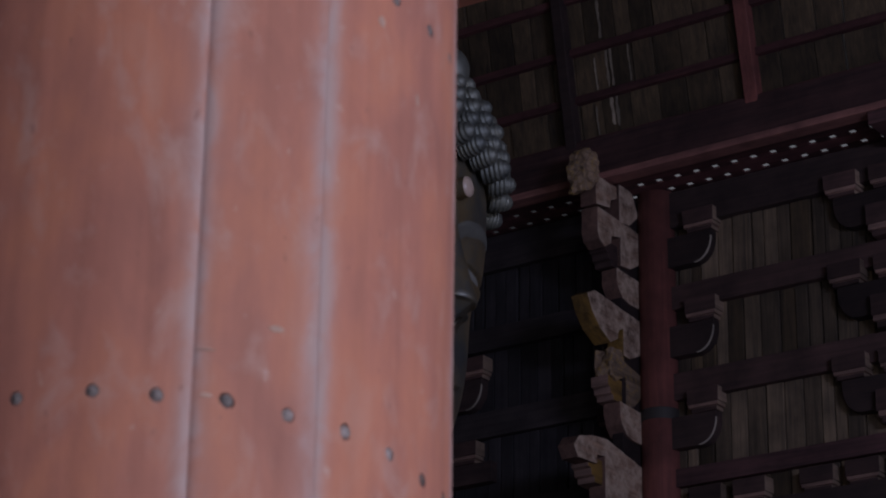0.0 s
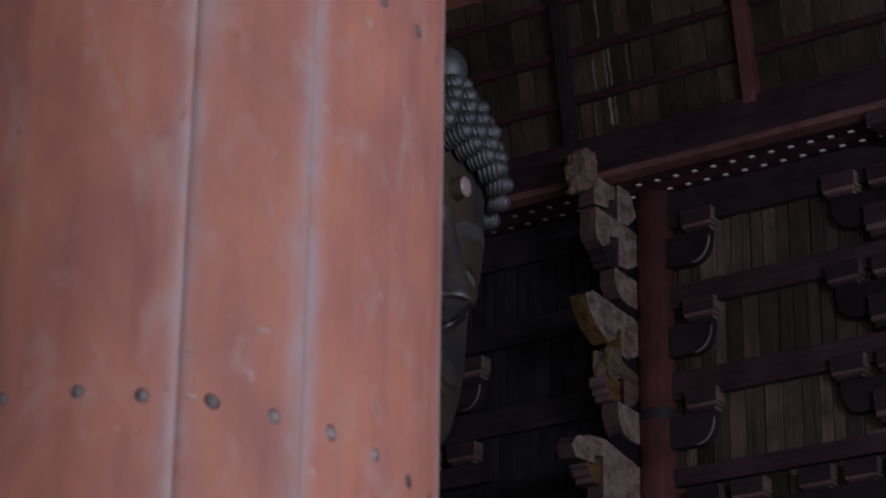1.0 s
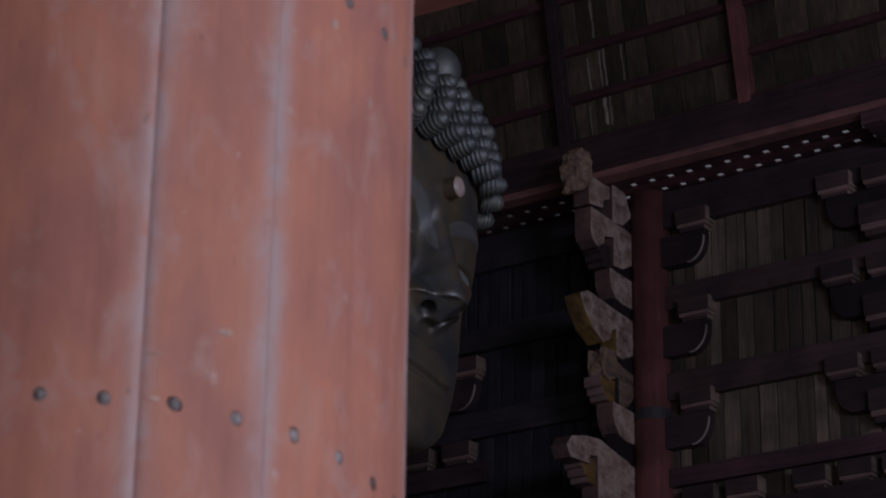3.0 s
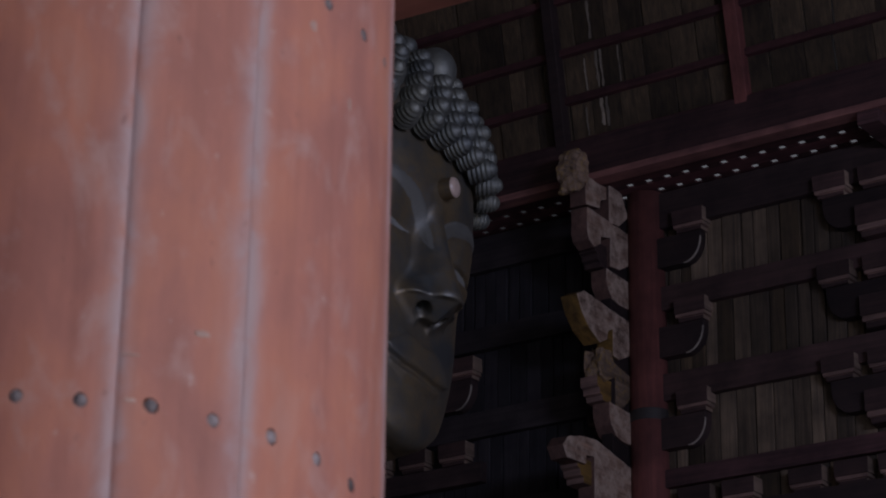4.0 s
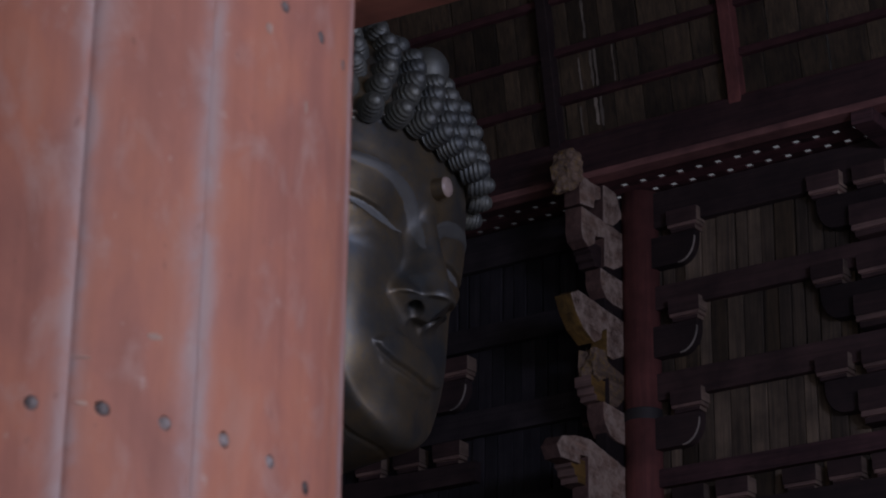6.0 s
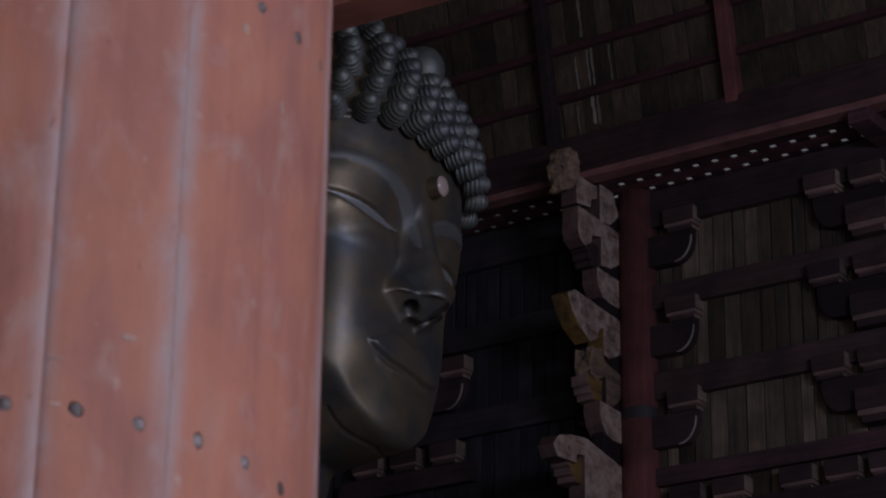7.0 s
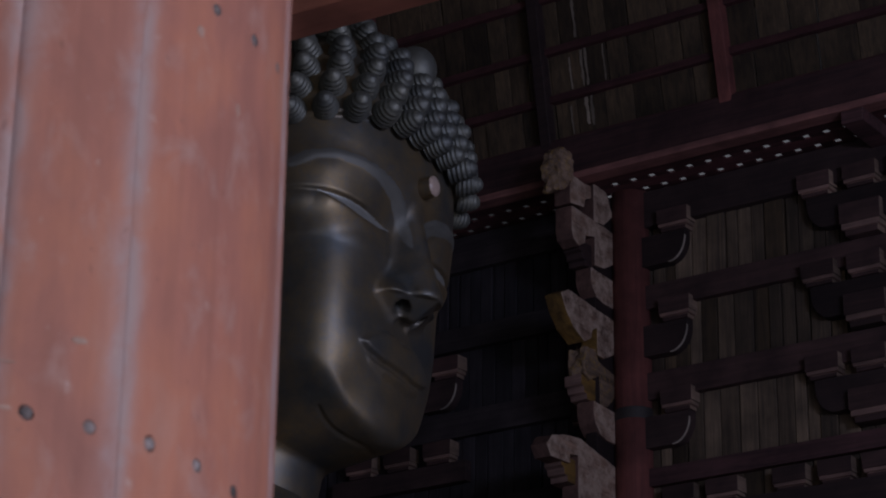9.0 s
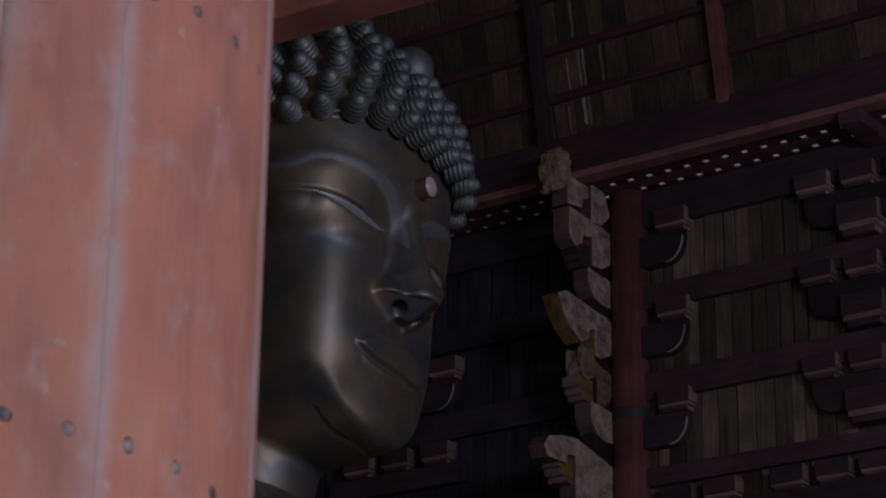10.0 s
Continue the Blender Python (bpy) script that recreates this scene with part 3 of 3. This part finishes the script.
def statue():
    co, fa = skin(head_shape, (-2.4, -2.3, -3.6), (2.4, 2.5, 4.5), 0.030)
    mid = co[fa].mean(1)
    on_brow = brow_shape((np.abs(mid[:, 0]), mid[:, 1], mid[:, 2])) < 0.0
    up, low, span = eye_lines(np.abs(mid[:, 0]))
    # faces between the lids take a paler bronze
    in_eye = (mid[:, 2] < up) & (mid[:, 2] > low) & (mid[:, 1] > 0.4)
    parts, slots = [(co, fa)], [np.where(in_eye, 4, np.where(on_brow, 3, 0))]
    co2, fa2 = skin(body_shape, (-7.5, -3.5, -12.0), (7.5, 5.5, -2.0), 0.2)
    parts.append((co2, fa2))
    slots.append(np.zeros(len(fa2), int))
    tpl, tf = curl_mesh()
    rnd = random.Random(4)

    def seat(phi, el, c, r, e=2.0):
        way = Vector((math.sin(phi) * math.cos(el), math.cos(phi) * math.cos(el), math.sin(el)))

        def size(v):
            flat = (abs(v.x / r[0]) ** e + abs(v.y / r[1]) ** e) ** (1 / e)
            return math.sqrt(flat ** 2 + (v.z / r[2]) ** 2)
        off = way / size(way)
        normal = Vector([size(off + Vector(d)) - size(off - Vector(d)) for d in ((0.01, 0, 0), (0, 0.01, 0), (0, 0, 0.01))]).normalized()
        return Vector(c) + off, normal

    def put(at, normal, size, high):
        q = normal.to_track_quat("Z", "Y").to_matrix() @ Matrix.Rotation(rnd.uniform(0, 6.28), 3, "Z")
        m = np.array(q)
        pts = (tpl * (size, size, high)) @ m.T + np.array(at - normal * 0.06)
        parts.append((pts, tf))
        slots.append(np.ones(len(tf), int))

    # hair: rows from the hairline to the crown
    C, R = SKULL_C, SKULL_R
    jewel = Vector((0, 1.28, 4.08))
    for j in range(8):
        n = max(5, int(round(2 * math.pi * 2.08 * math.cos(0.30 + 0.165 * j) / 0.425)))
        for i in range(n):
            phi = 2 * math.pi * (i + 0.5 * (j % 2)) / n
            # the hairline drops towards the temples
            low = 0.32 - 0.18 * (0.5 - 0.5 * math.cos(min(abs((phi + math.pi) % (2 * math.pi) - math.pi), 1.75) / 1.75 * math.pi))
            at, normal = seat(phi, low + (1.5 - low) / 7.2 * j, C, R, SQUARE)
            lean = (normal + 0.55 * Vector((math.sin(phi), math.cos(phi), -0.25))).normalized()   # the tips stand outwards more than upwards
            if (at - jewel).length > 0.46:
                put(at, lean, 0.42 * rnd.uniform(0.95, 1.05), 0.46 * rnd.uniform(0.93, 1.06))
    # the raised crown
    C2, R2 = (0, -0.45, 4.1), (1.1, 1.15, 1.15)
    co3, fa3 = skin(lambda X, F, Z: ell((X, F, Z), C2, R2), (-1.3, -1.8, 2.8), (1.3, 0.9, 5.4), 0.1)
    parts.append((co3, fa3))
    slots.append(np.ones(len(fa3), int))
    for j in range(4):
        el = 0.25 + 0.36 * j
        n = max(4, int(2 * math.pi * 1.08 * math.cos(el) / 0.42))
        for i in range(n):
            at, normal = seat(2 * math.pi * (i + 0.5 * (j % 2)) / n, el, C2, R2)
            put(at, normal, 0.40, 0.40)
    # a bare swelling among the curls
    co4, fa4 = skin(lambda X, F, Z: ell((X, F, Z), (0.06, 1.34, 4.06), (0.35, 0.36, 0.40)), (-0.5, 0.75, 3.5), (0.5, 1.8, 4.6), 0.04)
    parts.append((co4, fa4))
    slots.append(np.full(len(fa4), 1))
    # knob between the brows
    for (prof, slot) in (([(0.17, 0.0), (0.17, 0.44)], 0), ([(0.165, 0.441), (0.15, 0.47), (0.08, 0.49)], 2)):
        bm = lathe(prof, 24)
        pts = np.array([v.co for v in bm.verts])
        fs = [[v.index for v in f.verts] for f in bm.faces] if bm.verts.index_update() is None else []
        bm.free()
        pts = np.stack([pts[:, 0], pts[:, 2] + 1.43, pts[:, 1] + 1.82], 1)
        quads = np.array([f if len(f) == 4 else [f[0], f[1], f[2], f[2]] for f in fs if len(f) == 4])
        parts.append((pts, quads[:, ::-1]))
        slots.append(np.full(len(quads), slot))
        cap = len(pts) - 24
        parts.append((np.vstack([pts[cap:], pts[cap:].mean(0)]), np.array([[i, 24, (i + 1) % 24] for i in range(24)])))
        slots.append(np.full(24, slot))
    verts, faces, shift = [], [], 0
    for c, f in parts:
        verts.append(c)
        faces += (f + shift).tolist()
        shift += len(c)
    verts = np.concatenate(verts)
    # local axes: across = world x, forwards = -y
    verts = np.stack([verts[:, 0], -verts[:, 1], verts[:, 2]], 1)
    me = bpy.data.meshes.new("statue")
    me.from_pydata(verts.tolist(), [], faces)
    for m in (BRONZE, CURLBRONZE, CRYSTAL, BROWBRONZE, EYEBRONZE):
        me.materials.append(m)
    me.polygons.foreach_set("material_index", np.concatenate(slots).astype(np.int32))
    me.shade_smooth()
    ob = new("statue", me)
    ob.matrix_world = pose(HX, HY, HZ, 0, 5, 6)
    return tagged(ob, "colossal seated bronze statue with snail-curled hair", "statue")


statue()
tagged(part("pedestal", lathe([(7.5, 0.0), (7.5, 0.9), (6.9, 1.1), (6.9, 2.6), (7.3, 2.8), (7.3, 3.16)], 48), STONE), "round stone pedestal under the bronze statue", "pedestal").location = (HX, HY - 1.2, 0)

# ---------------- far wall: columns, ties, boards ----------------
BAY = 11.3
COLS = [YC, YC + BAY, YC - BAY]
for y in COLS:
    c = tagged(empty("column", (XW, y + 0.08, 0)), "tall round vermilion column with an iron band", "column", "columns of the far wall")
    part("shaft", lathe([(0.50, 0.0), (0.485, 12.0), (0.465, 25.3)], 40), REDPOST, c, smooth=True)
    part("band", lathe([(0.476, 19.50), (0.484, 19.52), (0.484, 19.76), (0.476, 19.78)], 40), IRON, c, "dark iron band")

LEVELS = [(24.32, 25.25), (22.22, 22.82), (19.95, 20.62), (17.84, 18.28), (15.3, 16.0)]
Y0, Y1 = 14.0, 46.0
for z0, z1 in LEVELS:
    # the top tie's near-black colour stands for the soffit's shadow on it
    for y0, y1, m in ((Y0, YC, ARMWOOD if z0 > 24 else BROWNBEAM_Y if z0 < 18 else BLOCKWOOD), (YC + 0.004, Y1, SHADEBEAM)):
        tagged(part("tie_beam", box(XW - 0.14, XW + 0.2, y0, y1, z0, z1, 0.025), m), "darkened wooden tie beam across the board wall" if y0 < YC else "tie beam coloured near-black for the shade of the far bay", "beam", "tie beams of the far wall")


def planks(parent, y0, y1, z0, z1, x0, x1, rnd, materials, lean=0.0, wide=(0.28, 0.55)):
    """Upright boards side by side, each a piece of its own; lean: how far the top comes forward."""
    y = y0
    while y < y1 - 0.05:
        w = min(rnd.uniform(*wide), y1 - y)
        off = rnd.uniform(-0.03, 0.03)
        bm = box(x0 + off, x1 + off, y + 0.014, y + w - 0.014 - 0.02 * (rnd.random() < 0.3), z0, z1, 0.008, seg=1)
        for v in bm.verts:
            v.co.x -= lean * (v.co.z - z0)
        part("plank", bm, rnd.choice(materials), parent)
        y += w


RND = random.Random(11)
for (a, b) in zip(LEVELS[1:], LEVELS[:-1]):
    planks(wall_east, 18.0, YC, a[1] - 0.03, b[0] + 0.03, XW + 0.06, XW + 0.2, RND, [BOARD, BOARD, DARKBOARD])
    # these boards carry the far bay's shade in their colour
    planks(wall_east, YC, Y1, a[1] - 0.03, b[0] + 0.03, XW + 0.06, XW + 0.2, RND, [SHADEBOARD])

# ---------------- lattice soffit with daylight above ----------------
ZS = 25.30
soffit = tagged(empty("lattice_soffit", (0, 0, ZS)), "vermilion lattice soffit with rows of square openings", "soffit", kind="structure")
PITCH = 0.513
for x0, x1 in ((XW - 1.3, XW - 0.9), (XW - 0.70, XW - 0.30), (XW - 0.10, XW + 0.6)):
    part("rail", box(x0, x1, Y0, Y1, 0.0, 0.05, 0.006, seg=1), REDBEAM_Y, soffit)
n = int((Y1 - Y0) / PITCH)
bar = mesh_from("bar", box(0, 0.2, 0, PITCH - 0.17, 0, 0.05, 0.006, seg=1), REDBEAM_Y)
for i in range(n):
    for x in (XW - 0.90, XW - 0.30):
        ob = part("bar", bar, None, soffit)
        ob.location = (x, YC + 0.12 + PITCH * (i - round((YC - Y0) / PITCH)), 0)
# glowing panels over the openings stand in for daylight, weaker beyond the column
glow, nt, b_ = base_material("daylight_glow_panel", 1.0)
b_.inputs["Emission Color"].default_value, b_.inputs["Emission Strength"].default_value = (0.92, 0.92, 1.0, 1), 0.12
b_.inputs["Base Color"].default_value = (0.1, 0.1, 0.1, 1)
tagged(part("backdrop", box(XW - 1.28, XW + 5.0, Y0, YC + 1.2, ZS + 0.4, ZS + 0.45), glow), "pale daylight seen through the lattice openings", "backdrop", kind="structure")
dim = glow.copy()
dim.name = "dim_daylight_glow_panel"
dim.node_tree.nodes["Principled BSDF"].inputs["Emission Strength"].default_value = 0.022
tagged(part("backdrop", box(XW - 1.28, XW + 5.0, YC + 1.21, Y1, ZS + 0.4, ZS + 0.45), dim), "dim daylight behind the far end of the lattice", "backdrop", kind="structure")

# ---------------- great beam and boarded cove over it ----------------
XB = XW - 1.4
gb = tagged(empty("great_beam", (XB, 0, ZS)), "great old vermilion beam under the boarded cove", "beam")
part("beam", box(-0.3, 0.12, Y0, Y1, 0.14, 1.12, 0.04), GREATBEAM, gb)
part("lower_rail", box(-0.36, 0.1, Y0, Y1, -0.04, 0.137, 0.03), RAILRED, gb, "paler red moulding")

LEAN = 0.19
cove = tagged(empty("cove", (0, 0, 0)), "steep boarded cove of dark planks between red battens", "ceiling", kind="structure")
BATTENS = [26.42, 27.52, 28.72, 30.05, 31.45, 32.9, 34.4]
for k, (z0, z1) in enumerate(zip(BATTENS, BATTENS[1:])):
    x = XB + 0.02 - LEAN * (z0 - 26.42)
    planks(cove, 17.0, 44.0, z0, z1, x, x + 0.08, RND, [DARKBOARD], LEAN, (0.45, 1.1))
    bm = box(x - 0.16, x + 0.05, Y0, Y1, z0 - 0.09, z0 + 0.1, 0.02)
    part("batten", bm, REDBEAM_Y, cove)
for y, w, m in ((29.60, 0.15, ARMWOOD), (24.65, 0.17, REDPOST), (34.6, 0.17, REDPOST), (19.7, 0.17, REDPOST)):
    bm = box(XB - 0.33, XB, y - w, y + w, 26.2, 35.8, 0.03)
    for v in bm.verts:
        v.co.x -= LEAN * (v.co.z - 26.42)
    tagged(part("rib", bm, m), "upright red rib across the boarded cove", "rib", "ribs of the cove")

def ragged_strip(y, z0, z1, w, rnd):
    """A split strip of bare wood with a torn outline, lying on the leaning boards."""
    n = 9
    bm = bmesh.new()
    rows = []
    for k in range(n):
        z = (z1 - z0) * k / (n - 1)
        a, b, sway = w * rnd.uniform(0.25, 1.1), w * rnd.uniform(0.25, 1.1), 0.008 * math.sin(k * 0.9 + y)
        rows.append([bm.verts.new((x - LEAN * z, sway + dy, z)) for x, dy in ((-0.022, -a), (-0.022, b), (0.0, b), (0.0, -a))])
    for lo, hi in zip(rows, rows[1:]):
        for i in range(4):
            bm.faces.new((lo[i], lo[(i + 1) % 4], hi[(i + 1) % 4], hi[i]))
    bm.faces.new(rows[0][::-1])
    bm.faces.new(rows[-1])
    bmesh.ops.recalc_face_normals(bm, faces=bm.faces[:])
    part("slat", bm, BAREWOOD, cove, "pale split strip of bare wood").location = (XB + 0.012 - LEAN * (z0 - 26.42), y, z0)


for y, z0, z1, w in ((28.50, 26.75, 27.42, 0.055), (28.36, 26.7, 27.42, 0.05), (28.52, 27.72, 28.6, 0.05), (28.40, 27.7, 28.62, 0.035), (28.62, 28.95, 29.9, 0.045), (27.9, 27.7, 28.6, 0.025), (28.86, 27.7, 28.5, 0.03), (28.95, 26.6, 27.3, 0.03)):
    ragged_strip(y, z0, z1, w, RND)

# ---------------- brackets ----------------


def block_mesh(w=0.84, h=0.56, d=0.46, material=BLOCKWOOD):
    """A bearing block: square above, its foot drawn in by two hollowed steps."""
    bm = box(-d / 2, d / 2, -w / 2, w / 2, h * 0.36, h, 0.018)
    box(-d / 2 + 0.02, d / 2, -w / 2 * 0.93, w / 2 * 0.93, h * 0.19, h * 0.36, 0.02, bm)
    box(-d / 2 + 0.07, d / 2, -w / 2 * 0.80, w / 2 * 0.80, 0, h * 0.19, 0.015, bm)
    bm.normal_update()
    rnd = random.Random(int(w * 100))
    for v in bm.verts:
        v.co += Vector((rnd.uniform(-1, 1), rnd.uniform(-1, 1), rnd.uniform(-1, 1))) * 0.007
    # paler -y ends; the middle step's worn edge and highlight are coloured in
    for f in bm.faces:
        low = h * 0.17 < f.calc_center_median().z < h * 0.35
        f.material_index = 1 if f.normal.y < -0.9 else 2 if low else 0
    return mesh_from("block", bm, [material, ENDPALE, STEPWORNLIT])


BLOCK = block_mesh()
BIGBLOCK = block_mesh(1.02, 0.78, 0.6)


def arm_outline(length, high, curve, steps=7):
    """A bracket arm seen from the side: flat top, rounded-up lower end."""
    pts = [(0, 0), (0, high), (length, high), (length, high * 0.78)]
    for i in range(1, steps):
        a = math.pi / 2 * i / steps
        pts.append((length - curve + curve * math.cos(a), high * 0.78 * (1 - math.sin(a))))
    pts.append((length - curve, 0))
    return pts


def bracket_set(y, z, side, reach, edge=True, label="dark bracket arm with a stepped bearing block on its end"):
    """An arm along the wall from y, reaching to one side, with a block on its end."""
    ob = tagged(empty("bracket", (XW - 0.22, y, z)), label, "bracket", "brackets of the far wall")
    pts = arm_outline(reach, 0.77, 0.46)
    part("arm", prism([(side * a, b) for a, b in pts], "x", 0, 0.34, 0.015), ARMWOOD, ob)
    if edge:
        ring = [(side * (a + 0.004), b - 0.004) for a, b in pts[3:]]
        inner = [(side * (a - 0.014), b + 0.014) for a, b in pts[3:]]
        part("painted_edge", prism(ring + inner[::-1], "x", -0.010, 0.035), PALEEDGE, ob, "white painted lower edge")
    part("block", BLOCK, None, ob).location = (0.13, side * (reach - 0.30), 0.774)
    return ob


for y in COLS:
    for z in (23.27, 21.0, 18.74):
        for side in (-1, 1):
            bracket_set(y + side * 0.3, z, side, 1.22)


def bracket_cluster(y, z):
    """A great block on the tie, a spreading arm with rounded ends on it, and three bearing blocks on the arm."""
    ob = tagged(empty("bracket_cluster", (XW - 0.24, y, z)), "dark three-block bracket spreading from a great bearing block", "bracket", "bracket clusters of the far wall")
    part("great_block", BIGBLOCK, None, ob).location = (0.14, 0, 0)
    half = arm_outline(1.40, 0.80, 0.46)[2:]
    out = half + [(-a, b) for a, b in half[::-1]]
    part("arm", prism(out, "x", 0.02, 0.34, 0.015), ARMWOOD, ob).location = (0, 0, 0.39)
    for k in (-1, 0, 1):
        part("block", BLOCK, None, ob).location = (0.13, k * 1.15, 1.194)
    return ob


for z in (22.86, 20.66, 18.42):
    bracket_cluster(22.02, z)
tagged(part("projecting_arm", box(XB - 0.3, XW + 0.1, 21.2, 21.75, 24.95, 25.28, 0.03), BROWNBEAM_Y), "dark projecting arm that carries the soffit", "bracket", "projecting arms of the far wall")
bracket_set(YC + BAY / 2 + 0.40, 20.72, -1, 1.0)
for y in (33.72, 34.93, 36.10):
    ob = tagged(part("bearing_block", BLOCK, None), "stepped wooden bearing block on the dark bracket plate", "bearing block", "bearing blocks behind the statue")
    ob.location = (XW - 0.07, y, 19.33)
tagged(part("plate", box(XW - 0.2, XW + 0.1, 32.9, 37.0, 18.8, 19.326, 0.02), ARMWOOD), "near-black wooden plate under the bearing blocks", "beam")
for y in (26.93, 25.80, 24.10, 22.98, 21.90, 20.2, 19.1):
    ob = tagged(part("bearing_block", BLOCK, None), "stepped wooden bearing block under the tie beam", "bearing block", "bearing blocks under the tie")
    ob.location = (XW - 0.09, y, 17.16)
under = tagged(part("plate", box(XW - 0.36, XW + 0.05, Y0, Y1, 16.4, 17.156, 0.03), ARMWOOD), "dark wooden wall plate under the bearing blocks", "beam")


def two_tone(bm, face_mat, rim_mat, name):
    """Plate faces in one finish, the rim in another."""
    bm.normal_update()
    for f in bm.faces:
        f.material_index = 0 if abs(f.normal.y) > 0.8 else 1
    return mesh_from(name, bm, [face_mat, rim_mat])


# side profiles of the beam ends, in shares of their length and height
SNOUT = [(0, 0.55), (0.18, 0.92), (0.42, 1), (0.95, 0.90), (1, 0.52), (0.86, 0.36), (0.40, 0.06), (0.10, 0)]
LOBE = [(0, 0.62), (0.16, 1), (0.98, 1), (1, 0.60), (0.72, 0.44), (0.66, 0.14), (0.02, 0)]
HORN = [(0, 0.90), (0.35, 1), (0.80, 0.88), (1, 0.40), (0.60, 0.06), (0, 0)]
CLOUD = [(0, 1), (1, 0.93), (0.97, 0.26), (0.80, 0.04), (0.56, 0), (0.57, 0.61), (0.36, 0.53), (0.33, 0.36), (0.17, 0.21), (0.04, 0.32), (0, 0.48)]
TAIL = [(0, 0.86), (0.15, 1), (0.98, 0.86), (1, 0.21), (0.85, 0), (0.72, 0.02), (0.72, 0.54), (0.63, 0.46), (0.61, 0.29), (0.46, 0.14), (0.24, 0.32), (0.10, 0.56)]
BEAST = [(0, 0.62), (0.06, 0.94), (0.42, 1), (0.50, 0.80), (1, 0.68), (1, 0.30), (0.83, 0.03), (0.60, 0), (0.58, 0.54), (0.42, 0.46), (0.22, 0.36), (0.05, 0.44)]
HOOK = [(0, 1), (1, 0.95), (1, 0), (0.62, 0), (0.30, 0.08), (0.08, 0.34), (0, 0.62)]
BOW = [(0, 0.78), (0.08, 0.90), (0.27, 0.97), (0.49, 1), (1, 0.86), (1, 0.14), (0.86, 0.03), (0.45, 0), (0.45, 0.80), (0.34, 0.78), (0.34, 0.68), (0.06, 0.66)]
FOOT = [(0.02, 1), (1, 1), (1, 0), (0.30, 0), (0.28, 0.22), (0.16, 0.26), (0.14, 0.50), (0.02, 0.56)]


def nosing(y):
    """The stack of beam ends that stands out beside a column towards the hall."""
    # name, profile, front and back, foot and top, faces, rim
    specs = [
        ("carved_head", SNOUT, 45.82, 46.56, 24.62, 25.78, CARVED, CARVED), ("stub", LOBE, 46.37, 47.35, 24.43, 25.18, PALEWOOD, ENDWOOD), ("stub", HORN, 47.46, 48.23, 24.32, 25.40, PALEWOOD, ENDWOOD),
        ("arm", CLOUD, 46.42, 48.24, 23.19, 24.38, PALEWOOD, ENDWOOD), ("block", FOOT, 46.90, 47.80, 23.12, 23.70, BLOCKWOOD, BLOCKWOOD), ("short_arm", HOOK, 47.30, 48.20, 22.35, 23.10, PALEWOOD, ENDWOOD),
        ("tail", TAIL, 45.92, 48.14, 20.93, 22.20, PALEWOOD, GILT), ("carved_head", BEAST, 46.92, 48.21, 19.76, 21.08, CARVED, CARVED), ("block", FOOT, 46.92, 47.80, 19.78, 20.34, GILT, STEPWORNLIT),
        ("short_arm", HOOK, 47.33, 48.28, 18.95, 19.77, PALEWOOD, ENDWOOD), ("tail", BOW, 45.30, 48.28, 16.52, 18.69, PALEWOOD, ENDWOOD), ("block", FOOT, 46.02, 47.00, 17.58, 18.16, GILT, STEPWORNLIT),
        ("short_arm", HOOK, 46.00, 48.28, 15.90, 17.10, PALEWOOD, ENDWOOD),
    ]
    ob = tagged(empty("beam_nosing", (0, y + 0.42, 0)), "limewashed carved beam ends stacked on the column", "bracket", "beam nosings")
    rnd = random.Random(3)
    part("spine", box(47.55, 48.42, 0.06, 0.36, 16.0, 25.2, 0.02), ARMWOOD, ob, "dark wooden backing of the beam ends")
    for k, (name, shape, x0, x1, z0, z1, faces, rim) in enumerate(specs):
        pts = [(48.36 if u > 0.96 and x1 > 48 else x0 + (x1 - x0) * u, z0 + (z1 - z0) * w) for u, w in shape]   # tenoned into the column
        deep = 0.46 if name != "block" else 0.56
        bm = prism(pts, "y", 0.09 if name == "block" else 0.012 * (k % 3), deep, 0.022)
        bmesh.ops.triangulate(bm, faces=[f for f in bm.faces if len(f.verts) > 4])
        for cut in range(3):
            bmesh.ops.subdivide_edges(bm, edges=[e for e in bm.edges if e.calc_length() > 0.13], cuts=1)
            bmesh.ops.triangulate(bm, faces=[f for f in bm.faces if len(f.verts) > 4])
        bm.normal_update()
        carved = name == "carved_head"
        for v in bm.verts:
            p = v.co + Vector((0, 0, k * 3.7))
            deepness = 1.0 if carved and v.co.x < 47.2 else 0.0
            v.co += v.normal * (0.016 * noise.noise(p * 4) + deepness * (0.09 * noise.noise(p * 4.2) + 0.05 * noise.noise(p * 10)))
        part(name, two_tone(bm, faces, rim, name), None, ob, "carved beast head with traces of gilding" if carved else "")
    return ob


nosing(YC)
nosing(YC + BAY)
